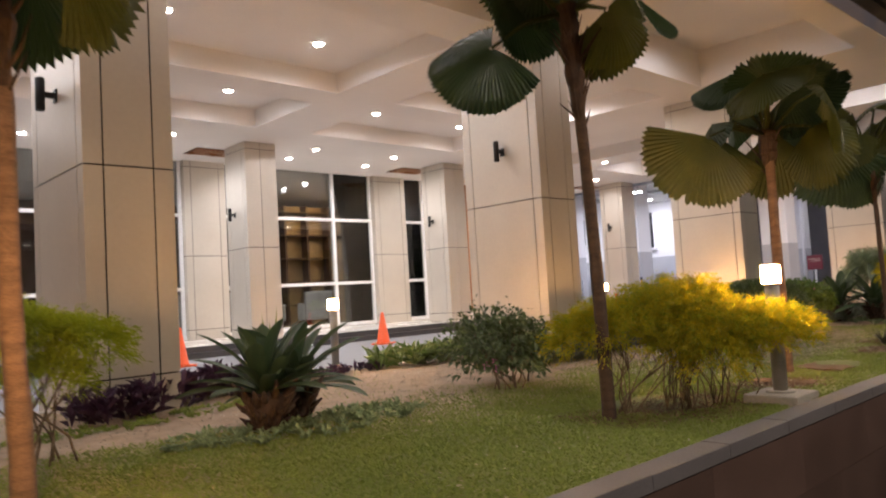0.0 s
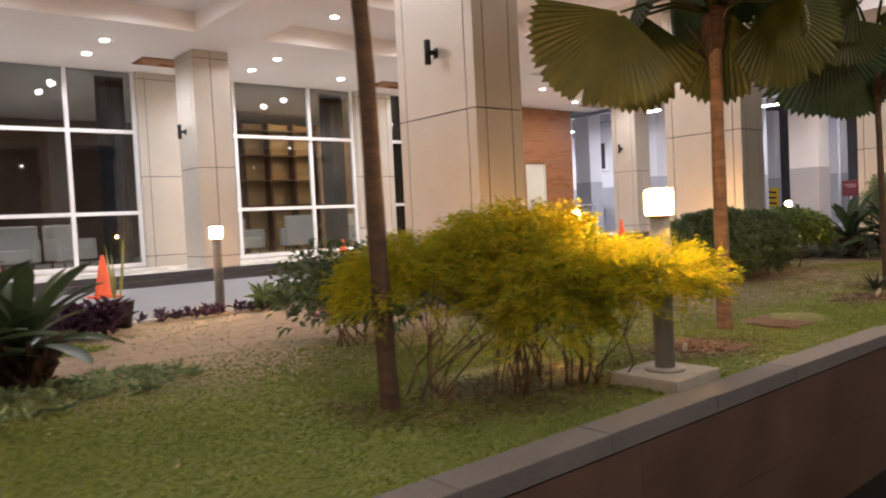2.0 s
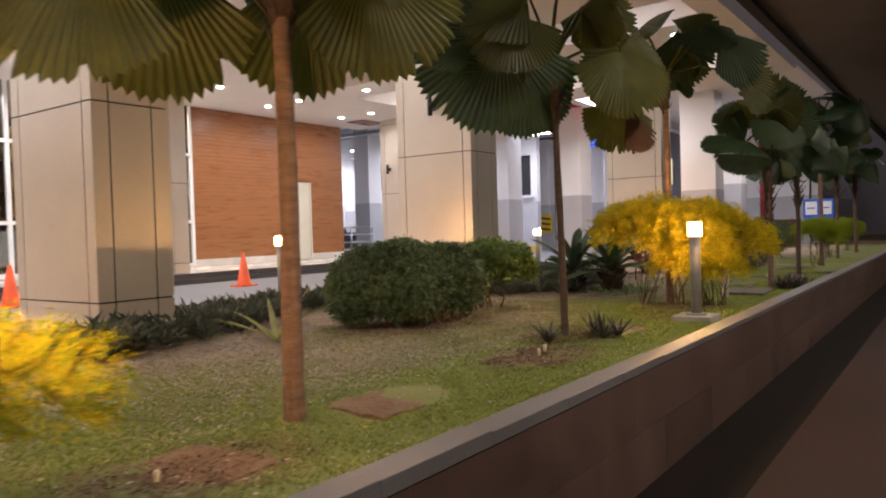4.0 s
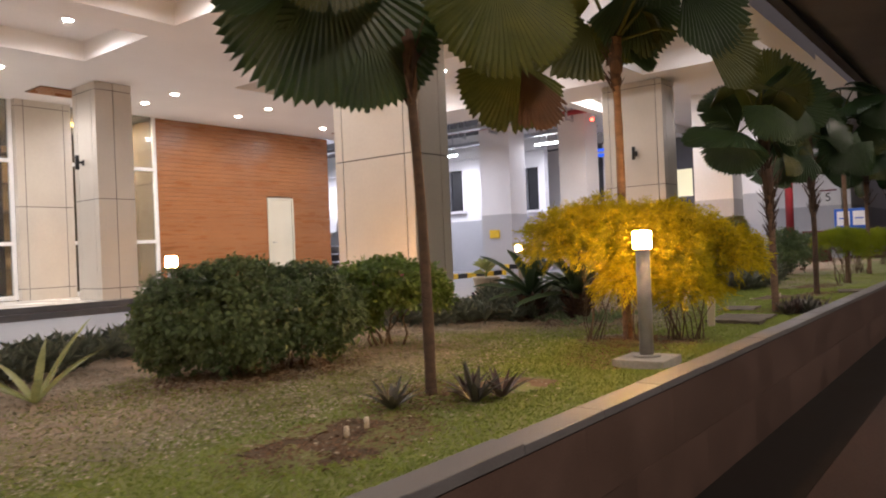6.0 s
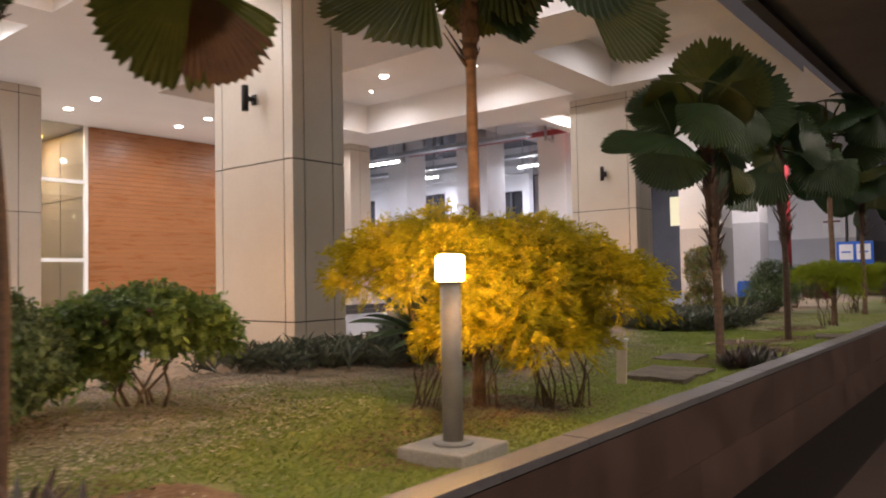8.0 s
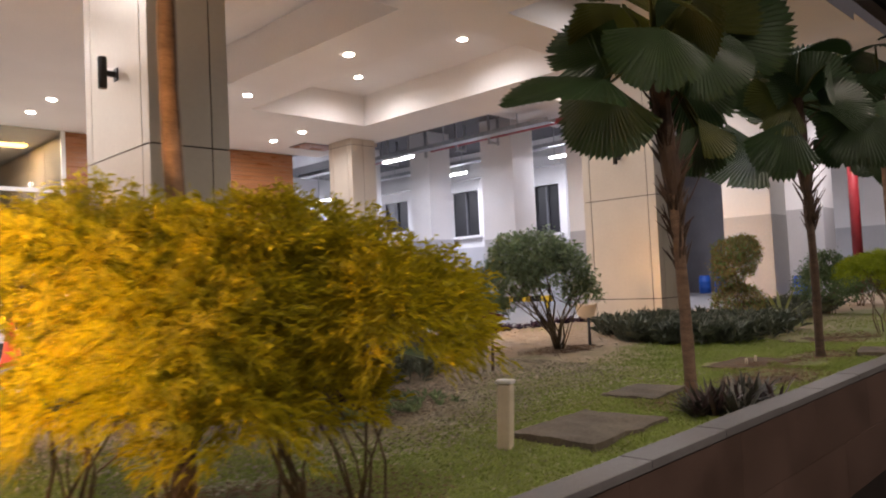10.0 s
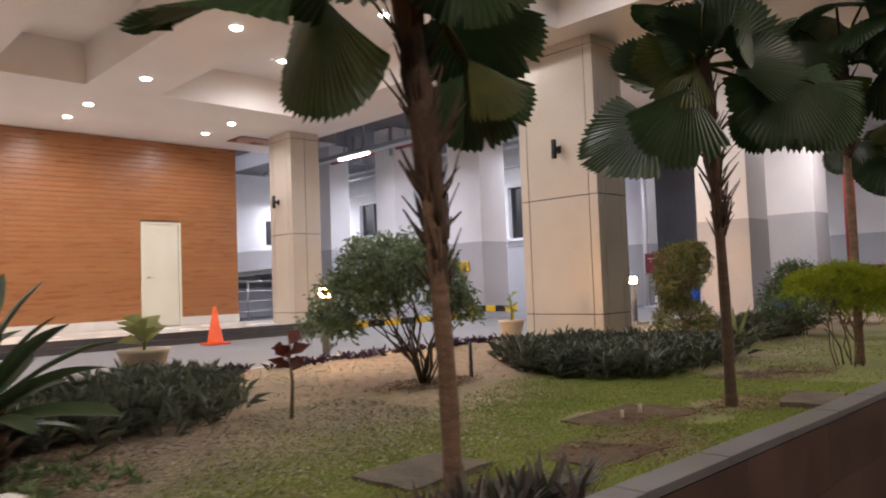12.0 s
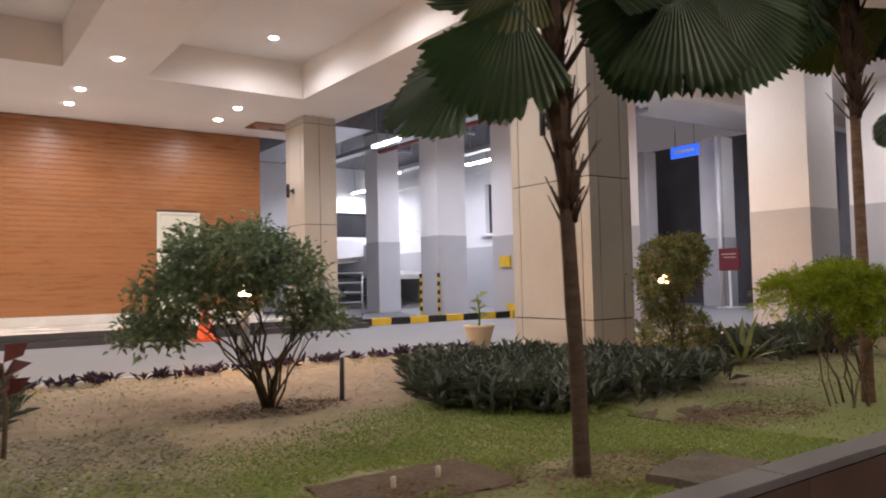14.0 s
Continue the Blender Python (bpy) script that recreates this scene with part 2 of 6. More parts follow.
def boxes(*rows, bevel=0.0):
    bm = bmesh.new()
    for r in rows:
        box(bm, *r)
    if bevel:
        bmesh.ops.bevel(bm, geom=bm.edges[:], offset=bevel, segments=2, affect="EDGES", profile=0.6)
    return bm


def lathe(rings, seg=16, bm=None, centre=(0, 0), square=0.0):
    """Rings of (radius, z) turned about the upright axis."""
    bm = bm or bmesh.new()
    prev = None
    for r, z in rings:
        ring = []
        for i in range(seg):
            a = 2 * math.pi * i / seg
            c, s = math.cos(a), math.sin(a)
            k = 1.0 if not square else 1 / max(abs(c), abs(s)) * square + (1 - square)
            ring.append(bm.verts.new((centre[0] + r * c * k, centre[1] + r * s * k, z)))
        if prev:
            for i in range(seg):
                bm.faces.new((prev[i], prev[(i + 1) % seg], ring[(i + 1) % seg], ring[i]))
        else:
            bm.faces.new(ring[::-1])
        prev = ring
    bm.faces.new(prev)
    for f in bm.faces:
        f.smooth = len(f.verts) == 4
    return bm


def tube(bm, points, radii, seg=8, smooth=True):
    prev = None
    pts = [Vector(p) for p in points]
    for i, p in enumerate(pts):
        d = (pts[min(i + 1, len(pts) - 1)] - pts[max(i - 1, 0)]).normalized()
        side = d.cross(Vector((0.3, 0.9, 0.31))).normalized()
        up = side.cross(d)
        ring = [bm.verts.new(p + radii[i] * (math.cos(2 * math.pi * k / seg) * side + math.sin(2 * math.pi * k / seg) * up)) for k in range(seg)]
        if prev:
            for k in range(seg):
                f = bm.faces.new((prev[k], prev[(k + 1) % seg], ring[(k + 1) % seg], ring[k]))
                f.smooth = smooth
        else:
            bm.faces.new(ring[::-1])
        prev = ring
    bm.faces.new(prev)
    return bm


def from_data(name, verts, faces, material):
    me = bpy.data.meshes.new(name)
    me.from_pydata(verts, [], faces)
    me.materials.append(material)
    return me


# ---- levels ----
LAWN, ROADZ, FLOORZ, WALKZ, SOFFIT, COFFER = 0.0, -0.14, 0.06, -0.63, 3.835, 4.14
WALL_Y = 15.30
DEEP = 4.44

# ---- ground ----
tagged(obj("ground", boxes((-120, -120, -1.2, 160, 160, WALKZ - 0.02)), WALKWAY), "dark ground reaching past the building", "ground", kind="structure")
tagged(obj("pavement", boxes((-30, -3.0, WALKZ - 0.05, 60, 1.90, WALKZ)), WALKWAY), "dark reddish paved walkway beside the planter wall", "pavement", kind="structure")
# flat strip whose black colour stands in for shade along the wall
tagged(obj("gutter", boxes((-30, 1.42, WALKZ, 46, 1.87, WALKZ + 0.004)), GUTTERSHADE), "near-black gutter strip, wall-foot shade put into its colour", "gutter", kind="structure")
tagged(obj("road", boxes((-30, 6.7, ROADZ - 0.3, 62, 40, ROADZ), (24.30, 5.30, ROADZ - 0.3, 62, 6.699, ROADZ)), ROAD), "smooth grey driveway under the canopy", "road", kind="structure")


def lawn_material():
    m = surface("lawn_soil_and_grass", (0.11, 0.13, 0.036), (0.21, 0.225, 0.075), 1.6, 0.95, 0.7, 70, 0, 0, 0.5)
    nt = m.node_tree
    n, l = nt.nodes, nt.links
    b = n["Principled BSDF"]
    src = b.inputs["Base Color"].links[0].from_socket
    tc, sep = n.new("ShaderNodeTexCoord"), n.new("ShaderNodeSeparateXYZ")
    l.new(tc.outputs["Object"], sep.inputs[0])
    nz = n.new("ShaderNodeTexNoise")
    nz.inputs["Scale"].default_value, nz.inputs["Detail"].default_value = 0.55, 6
    l.new(tc.outputs["Object"], nz.inputs["Vector"])
    rng = n.new("ShaderNodeMapRange")
    rng.inputs[1].default_value, rng.inputs[2].default_value = 2.6, 5.2
    rng.inputs[3].default_value, rng.inputs[4].default_value = -0.20, 0.34
    l.new(sep.outputs[1], rng.inputs[0])
    add = n.new("ShaderNodeMath")
    l.new(nz.outputs[0], add.inputs[0])
    l.new(rng.outputs[0], add.inputs[1])
    ramp = n.new("ShaderNodeValToRGB")
    ramp.color_ramp.elements[0].position, ramp.color_ramp.elements[1].position = 0.44, 0.62
    l.new(add.outputs[0], ramp.inputs[0])
    soil = n.new("ShaderNodeValToRGB")
    soil.color_ramp.elements[0].color, soil.color_ramp.elements[1].color = (0.19, 0.14, 0.09, 1), (0.46, 0.36, 0.26, 1)
    n2 = n.new("ShaderNodeTexNoise")
    n2.inputs["Scale"].default_value, n2.inputs["Detail"].default_value = 9, 8
    l.new(tc.outputs["Object"], n2.inputs["Vector"])
    l.new(n2.outputs[0], soil.inputs[0])
    mx = n.new("ShaderNodeMix")
    mx.data_type = "RGBA"
    l.new(ramp.outputs[0], mx.inputs[0])
    l.new(src, mx.inputs[6])
    l.new(soil.outputs[0], mx.inputs[7])
    l.new(mx.outputs[2], b.inputs["Base Color"])
    return m


def lawn_height(x, y):
    """Rolling lawn, lower past the second bollard and in a shallow dip round a palm."""
    ease = min(max((x - 13.0) / 1.2, 0.0), 1.0)
    low = (0.07 * ease * ease * (3 - 2 * ease) + 0.045 * math.exp(-((x - 8.7) / 1.2) ** 2)) * min(max((5.7 - y) / 1.3, 0.0), 1.0)
    return -low + 0.025 * noise.noise((x * 0.8, y * 0.8, 0)) + 0.012 * noise.noise((x * 4, y * 4, 3)) - 0.012 - 0.075 * math.exp(-((x - 12.71) ** 2 + (y - 2.3) ** 2) / 0.16)


def build_lawn():
    nx, ny = 420, 60
    x0, x1, y0, y1 = -8.0, 34.0, 1.992, 6.72
    verts, faces = [], []
    for j in range(ny + 1):
        for i in range(nx + 1):
            x, y = x0 + (x1 - x0) * i / nx, y0 + (y1 - y0) * j / ny
            verts.append((x, y, lawn_height(x, y)))
    for j in range(ny):
        for i in range(nx):
            a = j * (nx + 1) + i
            if verts[a][0] > 24.2 and verts[a][1] > 5.2:
                continue
            faces.append((a, a + 1, a + nx + 2, a + nx + 1))
    me = from_data("lawn", verts, faces, lawn_material())
    me.polygons.foreach_set("use_smooth", [True] * len(faces))
    tagged(new("lawn", me), "patchy green lawn with bare brown soil", "lawn", kind="structure")
    tagged(obj("lawn_bed", boxes((-30, 2.002, -0.58, 24.25, 6.7, -0.22), (24.25, 2.002, -0.58, 33.9, 5.25, -0.22))
               , SOIL), "soil body under the lawn", "soil", kind="structure")


build_lawn()

# ---- planter wall along the walkway ----
wall = tagged(obj("planter_wall", boxes((-10, 1.885, WALKZ, 34, 2.0, -0.032)), GRANITE), "low grey granite planter wall with a flat coping", "low wall", kind="structure")
tagged(obj("kerb_lawn", boxes((-10, 6.70, ROADZ, 24.35, 6.80, -0.01), (24.25, 5.25, ROADZ, 24.35, 6.699, -0.01), (24.351, 5.20, ROADZ, 34, 5.30, -0.01)), PALECON), "pale concrete kerb between lawn and driveway", "kerb", kind="structure")

# ---- platform before the lobby ----
tagged(obj("floor", boxes((-8, 12.72, ROADZ - 0.05, 23.25, 15.24, FLOORZ)), MARBLE), "cream stone terrace floor before the lobby", "floor", kind="structure")
kerb = thing("platform_kerb", pose(0, 0, 0), "dark polished granite kerb of the terrace", "kerb", kind="structure")
part("lower_step", boxes((-8, 12.52, ROADZ, 23.45, 12.71, -0.04)), KERB, kerb)
part("upper_band", boxes((-8, 12.60, -0.038, 23.35, 12.715, FLOORZ + 0.004)), KERB, kerb)

# ---- ceiling with coffers ----
BAYS_X = [(-3.4, 0.2), (1.0, 4.2), (5.4, 9.31), (10.43, 14.15), (16.9, 18.19), (19.3, 21.85)]
BAYS_Y = [(3.7, 6.0), (6.7, 9.34), (10.0, 11.83)]


def build_ceiling():
    xs = sorted({-5.0, 23.2} | {v for b in BAYS_X for v in b})
    ys = sorted({3.3, 15.26} | {v for b in BAYS_Y for v in b})
    bm = bmesh.new()
    def quad(*p):
        bm.faces.new([bm.verts.new(q) for q in p])
    for i in range(len(xs) - 1):
        for j in range(len(ys) - 1):
            x0, x1, y0, y1 = xs[i], xs[i + 1], ys[j], ys[j + 1]
            deep = (x0, x1) in BAYS_X[-2:]
            merged = deep and (y0, y1) == (9.34, 10.0)
            hole = ((x0, x1) in BAYS_X and (y0, y1) in BAYS_Y) or merged
            z = (DEEP if deep or y0 < 6 else COFFER) if hole else SOFFIT
            quad((x0, y0, z), (x0, y1, z), (x1, y1, z), (x1, y0, z))
            if hole:
                quad((x0, y0, SOFFIT), (x0, y1, SOFFIT), (x0, y1, z), (x0, y0, z))
                quad((x1, y0, SOFFIT), (x1, y0, z), (x1, y1, z), (x1, y1, SOFFIT))
                if not (deep and y0 in (9.34, 10.0)):
                    quad((x0, y0, SOFFIT), (x0, y0, z), (x1, y0, z), (x1, y0, SOFFIT))
                if not (deep and y1 in (9.34, 10.0)):
                    quad((x0, y1, SOFFIT), (x1, y1, SOFFIT), (x1, y1, z), (x0, y1, z))
    x0, x1, y0, y1, t = xs[0], xs[-1], ys[0], ys[-1], DEEP + 0.9
    quad((x0, y0, SOFFIT), (x1, y0, SOFFIT), (x1, y0, t), (x0, y0, t))
    quad((x1, y0, SOFFIT), (x1, y1, SOFFIT), (x1, y1, t), (x1, y0, t))
    quad((x0, y1, SOFFIT), (x0, y0, SOFFIT), (x0, y0, t), (x0, y1, t))
    quad((x0, y0, t), (x1, y0, t), (x1, y1, t), (x0, y1, t))
    bmesh.ops.remove_doubles(bm, verts=bm.verts[:], dist=0.0005)
    bmesh.ops.recalc_face_normals(bm, faces=bm.faces[:])
    tagged(obj("ceiling", bm, PLASTER), "white painted canopy ceiling with deep coffers", "ceiling", kind="structure")


build_ceiling()

# ---- clad columns ----
def clad_column(name, w, d, levels, cuts_w, cuts_d, label):
    """A column whose near corner is at its origin: w along x, d along y."""
    col = thing(name, pose(0, 0, 0), label, "column", "clad columns")
    part("core", boxes((0.012, 0.012, levels[0], w - 0.012, d - 0.012, levels[-1])), JOINT, col)
    g, t = 0.006, 0.014
    for k in range(len(levels) - 1):
        z0, z1 = levels[k] + g, levels[k + 1] - g
        for a, b in zip(cuts_w[:-1], cuts_w[1:]):
            a2, b2 = a + (g if a > 0 else 0), b - (g if b < w else 0)
            part("panel", boxes((a2, 0.0, z0, b2, t, z1)), PANEL, col)
            part("panel", boxes((a2, d - t, z0, b2, d, z1)), PANEL, col)
        for a, b in zip(cuts_d[:-1], cuts_d[1:]):
            a2, b2 = a + (g if a > 0 else t + 0.001), b - (g if b < d else t + 0.001)
            part("panel", boxes((0.0, a2, z0, t, b2, z1)), PANEL, col)
            part("panel", boxes((w - t, a2, z0, w, b2, z1)), PANEL, col)
    return col


CW, CD = 0.65, 1.24
C_LEVELS = [-0.15, 0.255, 1.785, 3.72, SOFFIT - 0.002]
front = clad_column("clad_column", CW, CD, C_LEVELS, [0, 0.14, 0.50, CW], [0, 0.13, 1.11, CD], "cream metal-clad square canopy column with dark joints")
FRONT_X = [4.553, 9.626, 14.812, 22.317]
front.matrix_basis = pose(FRONT_X[0], 5.83, 0)
for x in FRONT_X[1:] + [-0.55]:
    copy_thing(front, pose(x, 5.83, 0))
BW, BD = 0.66, 0.80
back = clad_column("clad_column", BW, BD, [FLOORZ, 0.26, 1.81, 3.70, SOFFIT - 0.002], [0, 0.32, BW], [0, 0.14, 0.66, BD], "cream metal-clad column standing on the terrace edge")
BACK_X = [9.658, 14.833, 22.343]
back.matrix_basis = pose(BACK_X[0], 12.91, 0)
for x in BACK_X[1:] + [4.55]:
    copy_thing(back, pose(x, 12.90, 0))


def wall_lamp(m):
    """Black cylinder lamp on a short arm, fixed to a face that looks along -x."""
    th = thing("wall_lamp", m, "black cylindrical up-down wall lamp on a column", "wall lamp", "column wall lamps")
    part("body", lathe([(0.03, -0.125), (0.034, -0.12), (0.034, 0.12), (0.03, 0.125)], 16, centre=(-0.11, 0)), BLACK, th)
    part("arm", boxes((-0.085, -0.018, -0.02, -0.008, 0.018, 0.02)), BLACK, th)
    part("back_plate", boxes((-0.012, -0.035, -0.05, 0.0, 0.035, 0.05), bevel=0.003), BLACK, th)
    return th


first_lamp = wall_lamp(pose(FRONT_X[0], 6.40, 2.40))
for x in FRONT_X[1:]:
    copy_thing(first_lamp, pose(x, 6.40, 2.42))
for x in BACK_X:
    copy_thing(first_lamp, pose(x, 13.38, 2.47))

# ---- downlights ----
def downlight(m):
    th = thing("downlight", m, "round recessed white ceiling downlight, lit", "downlight", "canopy downlights")
    bm = bmesh.new()
    lathe([(0.092, -0.010), (0.096, -0.004), (0.096, -0.001), (0.066, -0.001), (0.066, -0.010)], 20, bm)
    part("trim_ring", bm, FRAME, th)
    part("lens", lathe([(0.060, -0.022), (0.068, -0.0105)], 20), LAMPWHITE, th)
    return th


LIGHTS = [(x, y, SOFFIT) for x in (6.16, 8.27, 11.3, 13.36, 16.4, 18.6, 21.12) for y in (12.95, 14.0)]
LIGHTS += [(18.75, 4.33, SOFFIT), (18.75, 8.37, SOFFIT), (18.75, 11.02, SOFFIT)]
LIGHTS += [(x, y, COFFER) for x in (6.3, 8.36, 11.33, 13.5) for y in (8.4, 10.95)] + [(20.9, 8.2, DEEP), (20.9, 10.8, DEEP)] + [(x, y, COFFER) for x in (1.6, 3.4) for y in (8.4, 10.95)] + [(3.3, 12.95, SOFFIT)]
first_light = None
for x, y, z in LIGHTS:
    if first_light is None:
        first_light = downlight(pose(x, y, z))
    else:
        copy_thing(first_light, pose(x, y, z))
    lamp("canopy_beam", "SPOT", (x, y, z - 0.05), (40 if y > 12.5 else 49) * (0.80 if x > 16 else 0.88 if x < 10 else 1), WARM_WHITE if x > 10 else (0.93, 0.92, 1.0), 0.08, spread=172)
# extra fill spots in the front coffers, added without fittings
for x in (2.6, 6.5, 12.5, 17, 20.7):
    lamp("canopy_beam", "SPOT", (x, 4.9, DEEP - 0.06), 30, WARM_WHITE, 0.08, spread=172)

# ---- facade ----
def window_bay(name, x0, x1, mullions, transoms=(1.13, 2.69)):
    th = thing(name, pose(0, 0, 0), "tall white-framed lobby window reflecting the ceiling lamps", "window", kind="structure")
    z0, z1, f = 0.16, 3.84, 0.035
    fr = boxes((x0, WALL_Y - 0.06, z0 - 0.08, x1, WALL_Y + 0.06, z0))
    box(fr, x0, WALL_Y - 0.05, z1, x1, WALL_Y + 0.05, z1 + 0.015)
    box(fr, x0, WALL_Y - 0.05, z0, x0 + 2 * f, WALL_Y + 0.05, z1)
    box(fr, x1 - 2 * f, WALL_Y - 0.05, z0, x1, WALL_Y + 0.05, z1)
    part("window_frame", fr, FRAME, th)
    for m in mullions:
        part("mullion", boxes((m - f, WALL_Y - 0.052, z0, m + f, WALL_Y + 0.052, z1)), FRAME, th)
    xs = [x0 + 2 * f] + [v for m in mullions for v in (m - f, m + f)] + [x1 - 2 * f]
    zs = [z0] + [v for t in transoms for v in (t - f, t + f)] + [z1]
    for k in range(0, len(xs), 2):
        for t in transoms:
            part("transom", boxes((xs[k], WALL_Y - 0.045, t - f, xs[k + 1], WALL_Y + 0.045, t + f)), FRAME, th)
        for j in range(0, len(zs), 2):
            p = part("pane", boxes((xs[k], WALL_Y - 0.006, zs[j], xs[k + 1], WALL_Y + 0.006, zs[j + 1])), GLASS, th)
            p.visible_shadow = False
    return th


window_bay("window_1", 5.35, 9.43, [6.9, 8.19])
window_bay("window_2", 10.35, 14.44, [11.45, 13.26])
window_bay("window_3", 15.46, 17.35, [16.2])
window_bay("window_4", -3.0, 4.3, [-1.0, 1.0, 2.8])
for x0, x1 in ((9.43, 10.35), (14.44, 15.46), (4.30, 5.35)):
    pil = thing("wall_pilaster", pose(0, 0, 0), "cream clad pilaster between the lobby windows", "pilaster", "wall pilasters")
    part("core", boxes((x0 + 0.012, 15.12, FLOORZ, x1 - 0.012, 15.42, SOFFIT - 0.01)), JOINT, pil)
    for z0, z1 in ((FLOORZ, 0.27), (0.282, 1.81), (1.822, 3.70), (3.712, SOFFIT - 0.004)):
        for a, b in ((x0, x0 + 0.14), (x0 + 0.152, x1 - 0.152), (x1 - 0.14, x1)):
            part("panel", boxes((a, 15.105, z0, b, 15.119, z1)), PANEL, pil)
        part("panel", boxes((x0, 15.1195, z0, x0 + 0.0115, 15.24, z1)), PANEL, pil)

# ---- wooden wall, its door and plinth ----
wood = thing("wall_wood", pose(0, 0, 0), "brown horizontal timber board wall beside the lobby", "wall", kind="structure")
part("backing", boxes((17.36, WALL_Y + 0.004, FLOORZ, 22.44, WALL_Y + 0.20, SOFFIT - 0.003)), DARKWOOD, wood)
part("plinth", boxes((17.36, WALL_Y - 0.03, FLOORZ, 20.33, WALL_Y + 0.003, 0.235)), MARBLE, wood)
part("plinth", boxes((21.13, WALL_Y - 0.03, FLOORZ, 22.45, WALL_Y + 0.003, 0.235)), MARBLE, wood)
part("end_wall", boxes((22.25, WALL_Y + 0.201, FLOORZ, 22.44, 24.0, 4.4)), WHITE, wood)
BOARD = 0.0945
k, z = 0, 0.24
while z + 0.03 < SOFFIT:
    z1 = min(z + BOARD - 0.004, SOFFIT - 0.004)
    spans = [(17.36, 22.44)] if z > 2.20 else [(17.36, 20.325), (21.135, 22.44)]
    for a, b in spans:
        part("plank", boxes((a, WALL_Y - 0.018 - 0.002 * (k % 3), z, b, WALL_Y + 0.004, z1)), WOOD, wood)
    z, k = z + BOARD, k + 1
door = thing("door_1", pose(20.345, WALL_Y - 0.01, FLOORZ), "plain cream service door, closed, in the timber wall", "door", kind="structure")
part("door_frame", boxes((-0.02, -0.035, 0, 0.045, 0.012, 2.12), (0.755, -0.035, 0, 0.81, 0.012, 2.12), (0.0455, -0.035, 2.07, 0.7545, 0.012, 2.12)), DOORPAINT, door)
leaf = part("door_leaf", boxes((0.048, -0.022, 0.012, 0.752, 0.010, 2.068), bevel=0.004), DOORPAINT, door)
part("door_handle", tube(bmesh.new(), [(0.11, -0.024, 1.0), (0.11, -0.065, 1.0), (0.22, -0.068, 1.0)], [0.011, 0.010, 0.009]), RAIL, leaf, "steel lever handle")

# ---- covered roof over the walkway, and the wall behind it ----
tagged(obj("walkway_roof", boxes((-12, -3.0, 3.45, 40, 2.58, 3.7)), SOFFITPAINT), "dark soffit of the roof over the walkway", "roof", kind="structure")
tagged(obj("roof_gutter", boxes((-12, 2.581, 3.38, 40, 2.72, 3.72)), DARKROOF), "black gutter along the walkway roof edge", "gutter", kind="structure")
tagged(obj("wall_south", boxes((-12, -3.2, WALKZ, 60, -3.0, 3.7)), DARKPAINT), "plain dark wall behind the walkway", "wall", kind="structure")

# ---- unseen fill lamps added in the walkway roof ----
for i in range(8):
    # watts differ per lamp to brighten the garden stretch in front of it
    x, watts = -3.5 + 4.6 * i, (125, 165, 180, 200, 185, 165, 120, 75)[i]
    rl = thing("roof_light", pose(x, -0.3, 3.449), "round warm fill light added out of view in the walkway roof", "ceiling light", "walkway roof lights")
    part("trim_ring", lathe([(0.12, -0.02), (0.125, -0.001)], 20), FRAME, rl)
    part("lens", lathe([(0.10, -0.026), (0.10, -0.0205)], 20), LAMPWHITE, rl)
    lamp("roof_fill_lamp", "SPOT", (x, -0.3, 3.41), watts, (1.0, 0.83, 0.69), 0.1, spread=165)

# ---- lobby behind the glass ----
tagged(obj("wall_lobby", boxes((-5, 22.0, FLOORZ, 22.2, 22.2, 4.4), (-5.2, 15.4, FLOORZ, -5.0, 22.2, 4.4)), DARKWOOD), "dark brown inner walls of the lobby", "wall", kind="structure")
tagged(obj("floor_lobby", boxes((-5, 15.36, -0.1, 22.2, 22.0, FLOORZ + 0.01)), MARBLE), "pale stone lobby floor", "floor", kind="structure")
tagged(obj("ceiling_lobby", boxes((-5, 15.38, 3.86, 22.24, 22.0, 3.95)), PLASTER), "white lobby ceiling", "ceiling", kind="structure")
TAN = surface("tan_panel", (0.34, 0.22, 0.10), (0.46, 0.31, 0.15), 1.5, 0.5, 0.05)
BEIGE = surface("beige_panel", (0.46, 0.37, 0.28), (0.56, 0.46, 0.36), 1.5, 0.4, 0.04)
side = thing("wall_lobby_side", pose(17.43, 0, FLOORZ), "beige panelled inner wall of the lit lobby corner", "wall", kind="structure")
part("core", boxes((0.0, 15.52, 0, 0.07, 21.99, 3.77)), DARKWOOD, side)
for i in range(6):
    for z0, z1 in ((0.02, 1.10), (1.13, 2.35), (2.38, 3.75)):
        part("panel", boxes((-0.03, 15.56 + i * 1.07, z0, -0.001, 16.60 + i * 1.07, z1)), BEIGE, side)
shelf = thing("display_shelf", pose(12.6, 18.9, FLOORZ + 0.01), "tall dark open display shelf with backlit tan panels", "shelf")
for i in range(7):
    part("upright", boxes((i * 0.75 - 0.03, -0.02, 0, i * 0.75 + 0.03, 0.30, 3.5)), DARKWOOD, shelf)
for j in range(5):
    for i in range(6):
        part("board", boxes((i * 0.75 + 0.031, 0.0, 0.55 + j * 0.68, (i + 1) * 0.75 - 0.031, 0.28, 0.59 + j * 0.68)), DARKWOOD, shelf)
part("back_panel", boxes((-0.03, 0.31, 0, 4.53, 0.34, 3.5)), TAN, shelf, "tan wooden back panel")
lamp("shelf_lamp", "AREA", (14.8, 18.1, 3.6), 13, (1.0, 0.68, 0.30), 0.8, (14.8, 19.2, 1.6))
# fill lights without fittings, added to brighten the room behind the panes
lamp("lobby_fill", "AREA", (16.4, 16.8, 3.78), 62, (1.0, 0.82, 0.64), 0.6)
